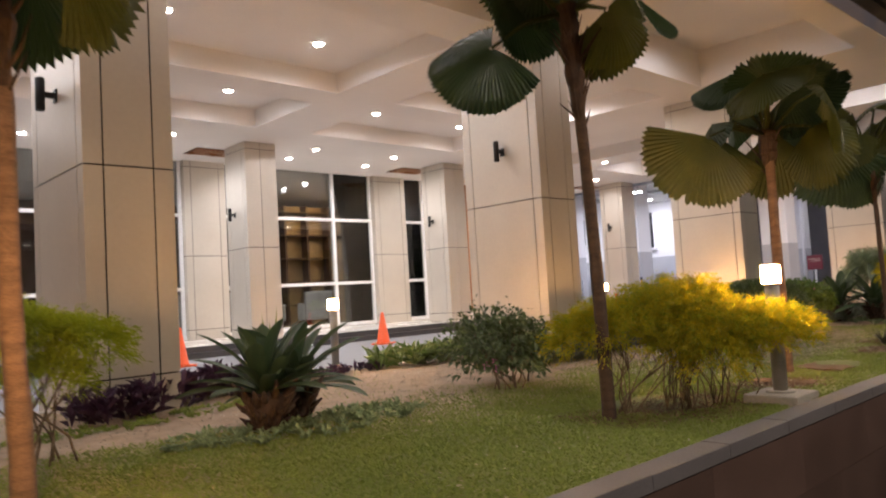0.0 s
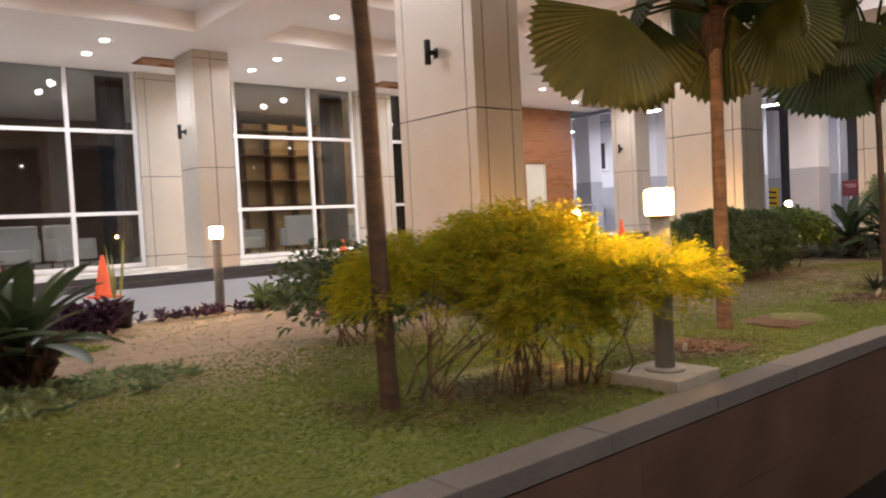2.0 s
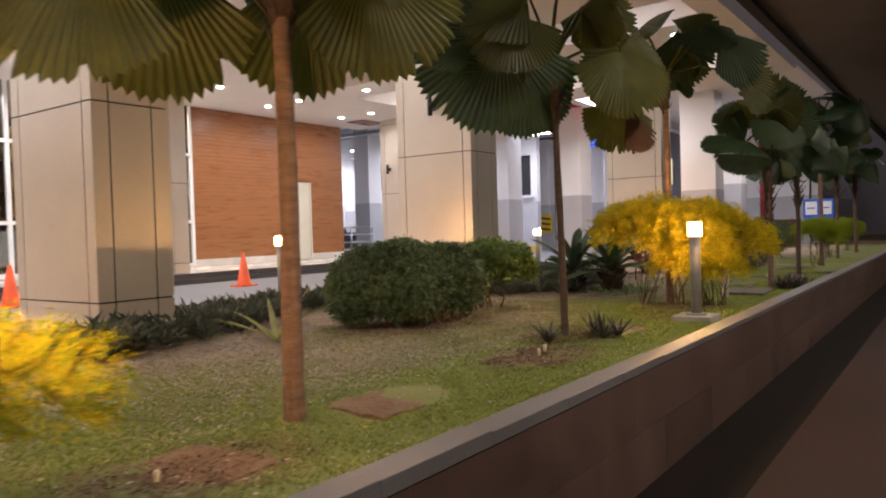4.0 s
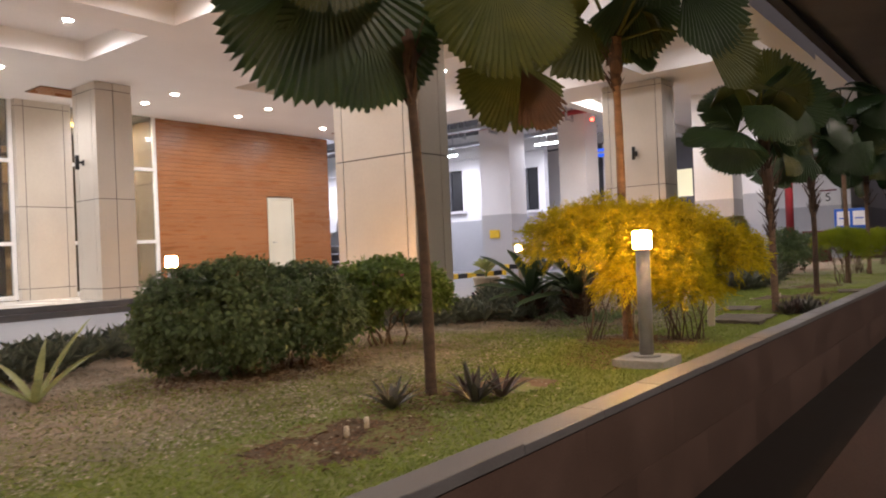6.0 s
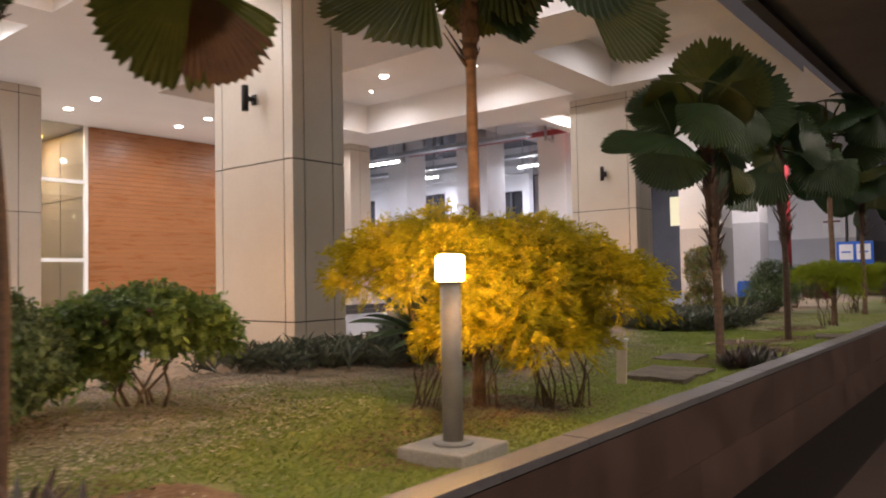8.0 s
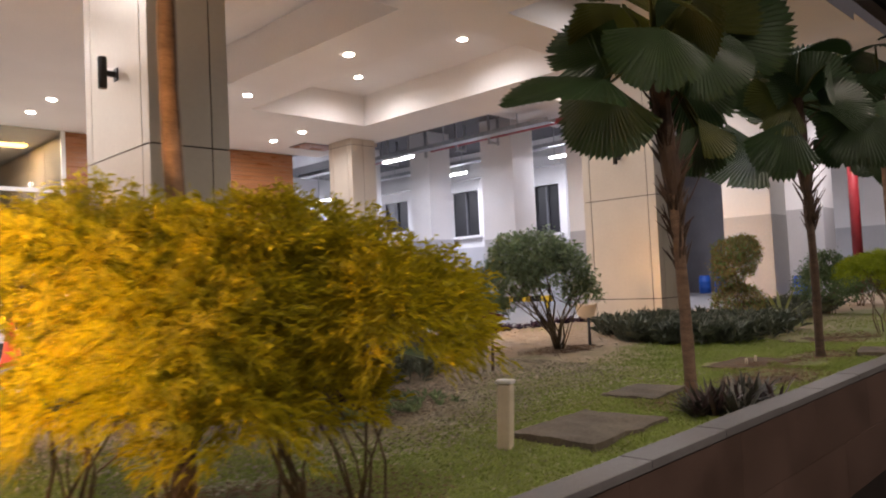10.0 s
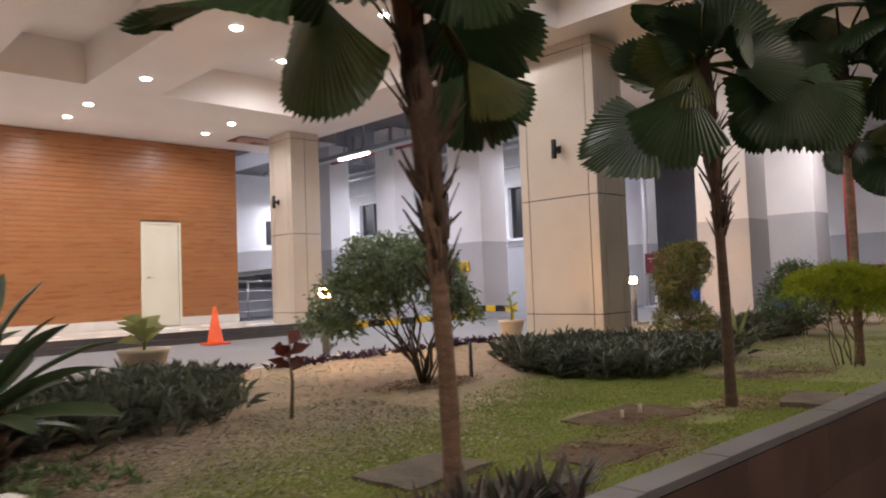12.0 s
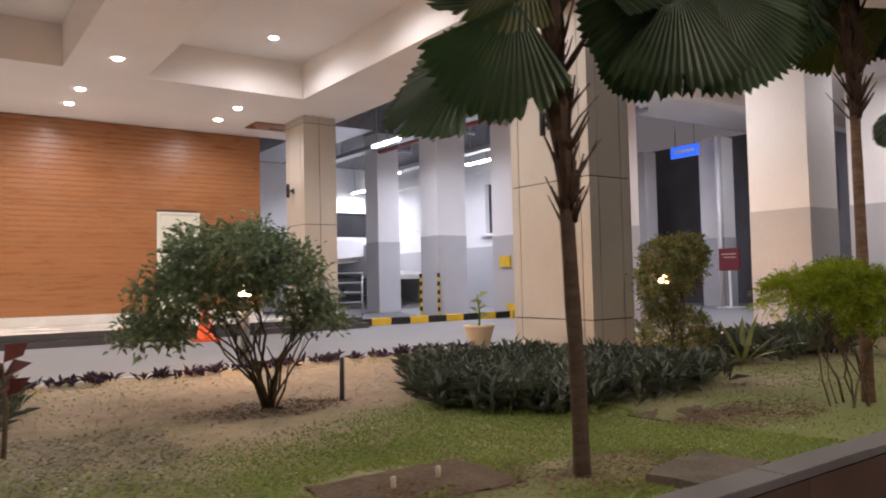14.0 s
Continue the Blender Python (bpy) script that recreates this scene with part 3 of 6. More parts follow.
lamp("lobby_fill", "AREA", (7.0, 17.6, 3.78), 45, WARM_WHITE, 0.6)
lamp("lobby_fill", "AREA", (12.2, 17.2, 3.78), 30, WARM_WHITE, 0.6)
tagged(obj("ceiling_strip_light", boxes((15.6, 17.0, 3.82, 17.2, 17.25, 3.855)), AMBERGLOW), "amber lit strip in the lobby ceiling", "ceiling light")
SOFA = surface("pale_upholstery", (0.50, 0.49, 0.46), (0.62, 0.61, 0.58), 5, 0.8, 0.2)
CURTAIN = surface("dark_curtain", (0.02, 0.02, 0.028), (0.05, 0.05, 0.06), 3, 0.9, 0.2, 30)


def armchair(m):
    th = thing("lobby_armchair", m, "pale upholstered lobby armchair on short dark legs", "chair", "lobby armchairs")
    part("seat", boxes((-0.32, -0.30, 0.18, 0.32, 0.28, 0.44), bevel=0.04), SOFA, th)
    part("backrest", boxes((-0.36, 0.285, 0.18, 0.36, 0.42, 0.92), bevel=0.04), SOFA, th)
    for s in (-1, 1):
        part("armrest", boxes((0.325 * s - 0.0 if s > 0 else -0.42, -0.30, 0.18, 0.42 if s > 0 else -0.325, 0.28, 0.62), bevel=0.03), SOFA, th)
        for q in (-0.25, 0.25):
            part("leg", lathe([(0.018, 0.0), (0.025, 0.178)], 8, centre=(0.27 * s, q)), DARKWOOD, th)
    return th


ac = armchair(pose(12.4, 17.2, FLOORZ + 0.01, 0, 0, 20))
for x, y, a in ((11.3, 17.6, -30), (13.7, 16.9, 160), (8.6, 17.4, 15), (7.5, 17.0, -20), (15.9, 17.3, 40), (6.2, 17.6, 60)):
    copy_thing(ac, pose(x, y, FLOORZ + 0.01, 0, 0, a))
counter = thing("reception_counter", pose(10.6, 18.0, FLOORZ + 0.01), "pale reception counter with a dark top", "counter")
part("body", boxes((0, 0, 0, 1.9, 0.6, 1.0), bevel=0.01), SOFA, counter)
part("top", boxes((-0.05, -0.05, 1.002, 1.95, 0.65, 1.05), bevel=0.008), DARKWOOD, counter)
for x0, x1 in ((8.8, 9.35), (5.5, 6.2), (13.75, 14.4), (3.2, 4.2)):
    bm = bmesh.new()
    n = 24
    top = [bm.verts.new((x0 + (x1 - x0) * i / n, 15.62 + 0.05 * math.sin(i * 1.9), 3.80)) for i in range(n + 1)]
    low = [bm.verts.new((x0 + (x1 - x0) * i / n, 15.62 + 0.06 * math.sin(i * 1.9 + 0.2), FLOORZ + 0.03)) for i in range(n + 1)]
    for i in range(n):
        bm.faces.new((top[i], top[i + 1], low[i + 1], low[i])).smooth = True
    bmesh.ops.solidify(bm, geom=bm.faces[:], thickness=0.01)
    obj("curtain", bm, CURTAIN, "dark gathered curtain hanging behind the lobby glass", "curtain", "lobby curtains")

# ---- brown ceiling grilles beside the back columns ----
for x in (9.15, 14.35, 21.8, 4.0):
    g = thing("ceiling_grille", pose(x, 13.82, SOFFIT - 0.002), "brown slatted grille set in the canopy ceiling", "ceiling grille", "ceiling grilles")
    part("tray", boxes((0, 0, -0.012, 0.95, 0.62, -0.001)), DARKWOOD, g)
    for i in range(6):
        part("slat", boxes((0.02, 0.03 + i * 0.1, -0.022, 0.93, 0.09 + i * 0.1, -0.0125)), WOOD, g)

# ---- bollards ----
def bollard(m, base=True):
    th = thing("bollard_light", m, "grey cylindrical bollard light with a glowing head", "bollard light", "garden bollards")
    z = -0.015 if base else 0.0
    part("post", lathe([(0.041, z + 0.012), (0.041, 0.622)], 20), STEEL, th)
    part("foot_flange", lathe([(0.082, z), (0.082, z + 0.010), (0.05, z + 0.0115)], 20), STEEL, th)
    part("collar", lathe([(0.043, 0.6225), (0.056, 0.626), (0.056, 0.6285)], 20, square=0.35), STEEL, th)
    part("lamp_head", lathe([(0.046, 0.629), (0.050, 0.632), (0.051, 0.64), (0.051, 0.722), (0.046, 0.731)], 20, square=0.35), BOLLARDGLOW, th, "bright warm white diffuser")
    part("cap", lathe([(0.043, 0.7315), (0.041, 0.737), (0.02, 0.740)], 20), STEEL, th)
    if base:
        part("base_slab", boxes((-0.165, -0.155, -0.11, 0.165, 0.155, -0.017), bevel=0.008), BASECON, th, "square concrete base slab")
    return th


near = bollard(pose(7.29, 2.265, 0.04))
copy_thing(near, pose(12.71, 2.315, 0.0, 0, 0, 2))
# unseen extra bollard, added to throw warm light on the first column
copy_thing(near, pose(3.25, 2.55, 0.02, 0, 0, 2))
far = bollard(pose(7.37, 6.94, 0.0), False)
FAR_BOLLARDS = [(12.53, 7.04, -0.01), (19.04, 7.13, -0.02), (25.10, 7.085, -0.02), (0.6, 6.9, 0.0)]
tagged(obj("bollard_plinth", boxes((7.17, 6.81, ROADZ, 7.57, 7.12, -0.002)), PALECON), "small concrete plinth under a bollard", "plinth", kind="structure")
for x, y, z in FAR_BOLLARDS:
    copy_thing(far, pose(x, y, z))
    tagged(obj("bollard_plinth", boxes((x - 0.2, y - 0.14, ROADZ, x + 0.2, y + 0.16, z - 0.002)), PALECON), "small concrete plinth under a bollard", "plinth", kind="structure")

# ---- traffic cones ----
def cone(m):
    th = thing("traffic_cone", m, "plain bright orange plastic traffic cone", "traffic cone", "traffic cones")
    part("base", boxes((-0.15, -0.15, 0.0, 0.15, 0.15, 0.025), bevel=0.006), ORANGE, th)
    part("body", lathe([(0.115, 0.026), (0.105, 0.04), (0.022, 0.50), (0.018, 0.505)], 24), ORANGE, th)
    return th


c0 = cone(pose(20.18, 11.9, ROADZ) @ Matrix.Scale(1.22, 4))
for x, y, a in ((15.24, 11.0, 12), (11.4, 11.2, 30), (7.55, 11.25, 5)):
    copy_thing(c0, pose(x, y, ROADZ, 0, 0, a) @ Matrix.Scale(0.95, 4))

# ---- parking hall ----
def two_tone(name, x0, y0, x1, y1, split, top, label, category="column", kind="", group=""):
    th = thing(name, pose(0, 0, 0), label, category, group, kind)
    part("upper_part", boxes((x0, y0, split, x1, y1, top)), WHITE, th)
    part("lower_part", boxes((x0 - 0.004, y0 - 0.004, ROADZ, x1 + 0.004, y1 + 0.004, split)), GREY, th, "grey painted lower part")
    return th


HALL_TOP = 4.95
for x0, y0, x1, y1, s in ((27.07, 15.35, 27.95, 16.12, 1.85), (27.5, 12.65, 28.4, 13.75, 1.72), (27.5, 10.1, 28.3, 10.95, 1.72), (27.1, 18.3, 27.8, 19.0, 1.85)):
    two_tone("hall_column", x0, y0, x1, y1, s, HALL_TOP, "white parking hall column, grey below", group="hall columns")
for x0, y0, x1, y1, s, t in ((26.95, 5.93, 27.75, 6.86, 1.65, 4.3), (31.0, 6.25, 31.8, 7.29, 1.97, 4.3), (34.0, 11.95, 34.5, 12.66, 1.7, 4.4), (34.0, 14.5, 34.5, 15.1, 1.7, 4.4)):
    two_tone("hall_column", x0, y0, x1, y1, s, t, "broad white hall column with a grey lower part", group="hall columns")
back_wall = thing("wall_hall", pose(0, 0, 0), "white parking hall wall with dark window openings", "wall", kind="structure")
WINS = [(13.72, 14.79, 1.99, 3.5), (17.03, 18.32, 2.16, 3.69), (20.55, 21.96, 2.58, 3.71), (24.5, 28.3, 2.65, 3.51)]
zs, cuts = 1.75, [13.45] + [v for w in WINS for v in w[:2]] + [32.0]
for k in range(0, len(cuts), 2):
    part("wall_strip", boxes((31.0, cuts[k], zs, 31.25, cuts[k + 1], 6.0)), WHITE, back_wall)
part("lower_wall", boxes((30.99, 13.45, ROADZ, 31.25, 32.0, zs - 0.001)), GREY, back_wall)
for y0, y1, z0, z1 in WINS:
    part("sill_wall", boxes((31.0, y0, zs, 31.25, y1, z0)), WHITE, back_wall)
    part("head_wall", boxes((31.0, y0, z1, 31.25, y1, 6.0)), WHITE, back_wall)
    w = part("window", boxes((31.16, y0, z0, 31.20, y1, z1)), BLACKWIN, back_wall, "dark window opening")
    part("frame", boxes((31.10, (y0 + y1) / 2 - 0.03, z0, 31.155, (y0 + y1) / 2 + 0.03, z1), (31.10, y0, z0, 31.155, y0 + 0.05, z1)), DARKPAINT, w)
    part("ledge", boxes((30.86, y0 - 0.15, z0 - 0.09, 30.985, y1 + 0.15, z0 - 0.01)), WHITE, back_wall)
part("beam", boxes((30.75, 13.45, 4.05, 30.995, 32.0, 4.35)), WHITE, back_wall)
tagged(obj("wall_hall_end", boxes((22.5, 31.0, ROADZ, 31.0, 31.3, 6.0)), WHITE), "white end wall of the parking hall", "wall", kind="structure")
bm = bmesh.new()
box(bm, 28.3, 21.2, -0.5, 30.98, 31.0, -0.16)
for v in bm.verts:
    if v.co.z > -0.3:
        v.co.z = -0.13 + (v.co.y - 21.2) * 0.11
tagged(obj("ramp", bm, PALECON), "grey sloping car ramp in the parking hall", "ramp", kind="structure")
bm = bmesh.new()
box(bm, 28.1, 20.6, 0.95, 28.29, 31.0, 1.9)
for v in bm.verts:
    v.co.z += (v.co.y - 20.6) * 0.07
tagged(obj("ramp_parapet", bm, WHITE), "white solid parapet of the upper ramp", "parapet", kind="structure")
bm = bmesh.new()
box(bm, 28.3, 20.6, 0.80, 30.98, 31.0, 0.95)
for v in bm.verts:
    v.co.z += (v.co.y - 20.6) * 0.07
tagged(obj("ramp_upper", bm, PALECON), "grey underside of the upper ramp", "ramp", kind="structure")
bm = bmesh.new()
box(bm, 22.5, 20.9, 1.02, 28.09, 21.1, 1.62)
for v in bm.verts:
    v.co.z += (v.co.x - 22.5) * 0.095
tagged(obj("ramp_parapet", bm, WHITE), "white sloping parapet across the parking ramp", "parapet", kind="structure")
bm = bmesh.new()
box(bm, 22.5, 21.11, 0.86, 28.09, 24.4, 1.01)
for v in bm.verts:
    v.co.z += (v.co.x - 22.5) * 0.095
tagged(obj("ramp_upper", bm, PALECON), "pale concrete slab of the crossing ramp", "ramp", kind="structure")
tagged(obj("wall_ramp", boxes((22.5, 22.6, ROADZ, 28.0, 22.8, 0.84)), GREY), "grey wall under the crossing ramp", "wall", kind="structure")
cross = thing("wall_hall_cross", pose(0, 0, 0), "white hall wall across the ramp with a dark window", "wall", kind="structure")
part("wall_strip", boxes((22.5, 24.5, ROADZ, 28.6, 24.7, HALL_TOP), (30.5, 24.5, ROADZ, 30.98, 24.7, HALL_TOP)), WHITE, cross)
part("sill_wall", boxes((28.601, 24.5, ROADZ, 30.499, 24.7, 2.40)), WHITE, cross)
part("head_wall", boxes((28.601, 24.5, 3.30, 30.499, 24.7, HALL_TOP)), WHITE, cross)
part("window", boxes((28.601, 24.62, 2.401, 30.499, 24.66, 3.299)), BLACKWIN, cross, "dark window opening")
tagged(obj("ceiling_hall", boxes((23.25, 12.0, HALL_TOP, 31.0, 31.3, 5.15)), DARKPAINT), "dark parking hall ceiling", "ceiling", kind="structure")
tagged(obj("ceiling_entry", boxes((23.22, 3.6, 4.30, 40, 9.0, 4.5), (23.22, 9.0, 4.62, 40, 11.99, 4.8), (23.3, 8.7, 4.02, 36, 9.0, 4.30)), PLASTER), "white ceiling and beam over the driveway exit", "ceiling", kind="structure")
tagged(obj("wall_inner", boxes((36.2, 5.0, ROADZ, 36.4, 18.0, 4.8)), DARKPAINT), "dark grey inner wall of the driveway exit", "wall", kind="structure")
win = thing("window_hall", pose(36.19, 10.0, 2.35), "small lit window in the dark inner wall", "window", kind="structure")
part("window_frame", boxes((-0.05, 0, 0, -0.002, 0.06, 1.1), (-0.05, 0.75, 0, -0.002, 0.81, 1.1), (-0.05, 0.0605, 1.04, -0.002, 0.7495, 1.1)), DARKPAINT, win)
part("pane", boxes((-0.03, 0.061, 0.0, -0.01, 0.749, 1.039)), glow("dim_lit_pane", (0.75, 0.68, 0.45), 0.35), win)
two_tone("wall_exit", 35.1, 4.95, 35.3, 7.4, 1.62, 4.3, "white and grey end wall with bay number", "wall", "structure")
two_tone("wall_exit_side", 35.3, 4.7, 46, 4.9, 1.62, 3.4, "white and grey far garden wall", "wall", "structure")
tagged(obj("wall_far", boxes((46, -3.2, WALKZ, 46.2, 40, 5.5)), GREY), "plain grey far wall", "wall", kind="structure")
tagged(obj("lawn_far", boxes((34.0, 1.9, -0.6, 46, 4.6, -0.005)), SOIL), "soil strip beyond the lawn", "soil", kind="structure")

red_pipe = thing("fire_pipe", pose(0, 0, 0), "red painted overhead fire pipe on steel hangers", "pipe")
part("pipe", tube(bmesh.new(), [(27.2, 19.0, 4.42), (27.2, 8.2, 4.42), (27.2, 5.0, 4.45)], [0.075] * 3, 12), REDPIPE, red_pipe)
for y in (10.4, 13.0, 14.2, 15.4, 17.0):
    part("hanger", boxes((27.0, y - 0.03, 4.18, 27.04, y + 0.03, 4.94), (27.36, y - 0.03, 4.18, 27.40, y + 0.03, 4.94), (27.0405, y - 0.03, 4.20, 27.3595, y + 0.03, 4.25)), RAIL, red_pipe)
for x in (26.2, 28.9):
    tr = thing("cable_tray", pose(0, 0, 0), "grey metal cable tray under the hall ceiling", "cable tray", "cable trays")
    part("tray", boxes((x, 10.5, 4.22, x + 0.3, 20.5, 4.25), (x - 0.01, 10.5, 4.2505, x + 0.01, 20.5, 4.32), (x + 0.29, 10.5, 4.2505, x + 0.31, 20.5, 4.32)), RAIL, tr)
    for y in (11.5, 14.0, 16.5, 19.0):
        part("rod", boxes((x + 0.14, y, 4.2505, x + 0.16, y + 0.02, HALL_TOP - 0.002)), RAIL, tr)
tagged(obj("vertical_pipe", tube(bmesh.new(), [(31.3, 5.65, ROADZ), (31.3, 5.65, 4.3)], [0.11, 0.11], 14), REDPIPE), "thick red vertical pipe beside a hall column", "pipe")
tagged(obj("vertical_pipe", tube(bmesh.new(), [(33.85, 12.0, ROADZ), (33.85, 12.0, 4.4)], [0.06, 0.06], 12), WHITE), "slim white vertical pipe beside a hall column", "pipe")
tagged(obj("duct", boxes((24.2, 15.6, 4.35, 25.4, 21.0, 4.75), (24.3, 16.5, 4.7, 24.34, 16.54, HALL_TOP), (25.26, 16.5, 4.7, 25.3, 16.54, HALL_TOP), (24.3, 20.0, 4.7, 24.34, 20.04, HALL_TOP), (25.26, 20.0, 4.7, 25.3, 20.04, HALL_TOP)), RAIL), "grey ventilation duct under the hall ceiling", "duct")


def tube_light(m, rise, length=1.15):
    th = thing("tube_light", m, "white fluorescent tube light under the hall ceiling", "tube light", "hall tube lights")
    part("housing", boxes((-0.06, -length / 2, 0.0, 0.06, length / 2, 0.05), bevel=0.006), FRAME, th)
    part("tube", boxes((-0.05, -length / 2 + 0.03, -0.045, 0.05, length / 2 - 0.03, -0.002), bevel=0.01), TUBE, th)
    for q in (-0.4, 0.38):
        part("stem", boxes((-0.01, q, 0.0505, 0.01, q + 0.02, rise)), RAIL, th)
    return th


TUBES = [(25.0, 14.35, 3.82), (28.44, 19.8, 4.05), (29.6, 12.4, 4.05), (29.4, 16.6, 4.05), (29.5, 23.6, 4.0)]
for x, y, z in TUBES:
    tube_light(pose(x, y, z), HALL_TOP - z)
    lamp("tube_lamp", "AREA", (x, y, z - 0.07), 50 if y < 18 else 45, COOL, 0.7)
spot = thing("round_ceiling_light", pose(32.5, 9.4, 4.62), "round white ceiling light over the exit", "ceiling light")
part("shade", lathe([(0.18, -0.06), (0.20, -0.03), (0.20, -0.002)], 20), TUBE, spot)
lamp("exit_area_light", "AREA", (32.5, 9.4, 4.5), 35, COOL, 0.5)
# two fill lights with no fitting, added to brighten the exit columns
lamp("exit_area_light", "AREA", (25.2, 8.2, 4.25), 58, (1.0, 0.93, 0.92), 0.5)
lamp("exit_area_light", "AREA", (30.0, 5.0, 4.2), 62, (1.0, 0.90, 0.92), 0.5)
tagged(obj("alarm_light", lathe([(0.05, 0.0), (0.05, 0.05), (0.03, 0.08)], 14, centre=(27.3, 9.75)), REDGLOW), "small red glowing alarm light on the pipe rack", "indicator light").location = (0, 0, 4.12)

# kerb in yellow and black, guards, signs, rails
yk = thing("striped_kerb", pose(0, 0, 0), "low kerb painted in yellow and black blocks", "kerb", kind="structure")
for i in range(11):
    x = 23.35 + i * 0.45
    part("kerb_block", boxes((x, 13.02, ROADZ, x + 0.445, 13.17, 0.0), bevel=0.008), YELLOW if i % 2 else BLACK, yk)
for (x, y) in ((27.05, 16.12), (27.05, 15.33)):
    cg = thing("corner_guard", pose(x, y, ROADZ), "yellow and black striped corner guard on a hall column", "corner guard", "corner guards")
    for i in range(10):
        part("stripe", boxes((-0.03, -0.035, i * 0.105, 0.01, 0.035, i * 0.105 + 0.104)), BLACK if i % 2 else YELLOW, cg)
bar = thing("striped_barrier", pose(27.2, 11.4, ROADZ - 0.12), "yellow and black barrier bar on short posts", "barrier")
for i in range(5):
    part("stripe", boxes((-0.04, i * 0.3, 0.30, 0.04, i * 0.3 + 0.299, 0.44)), BLACK if i % 2 else YELLOW, bar)
for y in (0.1, 1.35):
    part("post", boxes((-0.03, y, 0.12, 0.03, y + 0.06, 0.299)), YELLOW, bar)
tagged(obj("yellow_plate", boxes((27.44, 13.1, 1.0, 27.495, 13.45, 1.25), bevel=0.006), YELLOW), "yellow warning plate on a hall column", "sign")


def words(name, text, size, m, material, parent):
    c = bpy.data.curves.new(name, "FONT")
    c.body, c.size, c.align_x, c.align_y, c.extrude = text, size, "CENTER", "CENTER", 0.004
    tmp = bpy.data.objects.new(name, c)
    me = bpy.data.meshes.new_from_object(tmp)
    bpy.data.objects.remove(tmp)
    me.materials.append(material)
    ob = new(name, me)
    ob.parent, ob.matrix_basis = parent, m
    return ob


five = thing("number_sign", pose(35.09, 5.30, 1.92), "white sign with a black number five", "sign")
part("plate", boxes((-0.02, -0.26, -0.24, -0.004, 0.26, 0.24), bevel=0.004), FRAME, five)
part("header_bar", boxes((-0.024, -0.24, 0.17, -0.021, 0.24, 0.22)), MAROON, five)
words("number", "5", 0.38, pose(-0.0235, 0.02, -0.04, 90, 0, -90), BLACK, five)
arr = thing("arrow_sign", pose(33.0, 4.35, 0.0), "blue lit sign board with two white arrow panels", "sign")
part("post", boxes((-0.03, -0.03, -0.02, 0.03, 0.03, 0.78)), RAIL, arr)
part("board", boxes((-0.03, -0.45, 0.78, 0.03, 0.45, 1.42), bevel=0.006), BLUE, arr)
for s in (-0.21, 0.21):
    p = part("panel", boxes((-0.036, s - 0.17, 0.92, -0.031, s + 0.17, 1.34)), FRAME, arr)
    part("arrow", boxes((-0.041, s - 0.11, 1.11, -0.037, s + 0.11, 1.15)), BLUE, p)
blue = thing("overhead_sign", pose(32.84, 12.26, 3.95), "small blue lit sign hanging under the ceiling", "sign")
part("panel", boxes((-0.03, -0.42, -0.15, 0.03, 0.42, 0.15), bevel=0.006), BLUEGLOW, blue)
part("text_bar", boxes((-0.035, -0.3, -0.03, -0.031, 0.3, 0.04)), FRAME, blue)
for q in (-0.3, 0.28):
    part("hanger", boxes((-0.01, q, 0.1505, 0.01, q + 0.02, 0.68)), RAIL, blue)
red = thing("notice_stand", pose(33.4, 11.45, ROADZ), "dark red notice board on a white stand", "sign")
part("board", boxes((-0.03, -0.29, 0.95, 0.03, 0.29, 1.52), bevel=0.006), MAROON, red)
part("text_bar", boxes((-0.036, -0.20, 1.36, -0.031, 0.20, 1.38), (-0.036, -0.20, 1.28, -0.031, 0.14, 1.295)), CERAMIC, red)
part("post", boxes((-0.025, -0.03, 0.03, 0.025, 0.03, 0.949)), FRAME, red)
part("foot", boxes((-0.25, -0.25, 0.0, 0.25, 0.25, 0.029)), FRAME, red)
haz = thing("chevron_sign", pose(33.98, 14.75, 0.55), "yellow and black chevron warning board", "sign")
part("board", boxes((-0.03, -0.38, 0, -0.004, 0.38, 0.75), bevel=0.004), YELLOW, haz)
for i in range(3):
    bm = bmesh.new()
    box(bm, -0.036, -0.3, 0.08 + i * 0.22, -0.031, 0.3, 0.16 + i * 0.22)
    for v in bm.verts:
        v.co.z += 0.12 * (v.co.y + 0.3)
    part("stripe", bm, BLACK, haz)
rail = thing("handrail", pose(22.75, 17.2, ROADZ), "galvanised steel handrail with four bars", "handrail")
for z in (0.35, 0.6, 0.85, 1.1):
    part("bar", tube(bmesh.new(), [(0, 0, z), (3.2, 0, z)], [0.028, 0.028], 10), RAIL, rail)
for x in (0.02, 1.0, 2.1, 3.18):
    part("post", tube(bmesh.new(), [(x, 0, 0), (x, 0, 1.1)], [0.03, 0.03], 10), RAIL, rail)


def drum(m):
    th = thing("blue_drum", m, "small blue plastic drum standing by the driveway", "drum", "blue drums")
    part("body", lathe([(0.16, 0), (0.18, 0.02), (0.18, 0.17), (0.19, 0.185), (0.18, 0.20), (0.18, 0.36), (0.19, 0.375), (0.18, 0.39), (0.175, 0.52), (0.15, 0.55)], 24), BLUE, th)
    part("lid", lathe([(0.155, 0.551), (0.155, 0.57), (0.135, 0.58)], 24), BLUE, th)
    return th


d0 = drum(pose(35.4, 11.3, ROADZ))
copy_thing(d0, pose(35.2, 10.7, ROADZ))
copy_thing(d0, pose(27.3, 5.55, ROADZ))
bin_ = thing("red_bin", pose(31.0, 4.9, ROADZ), "low red bin beside a hall column", "bin")
part("body", boxes((-0.3, -0.3, 0, 0.3, 0.3, 0.85), bevel=0.03), MAROON, bin_)
part("lid", boxes((-0.32, -0.32, 0.851, 0.32, 0.32, 0.93), bevel=0.02), MAROON, bin_)

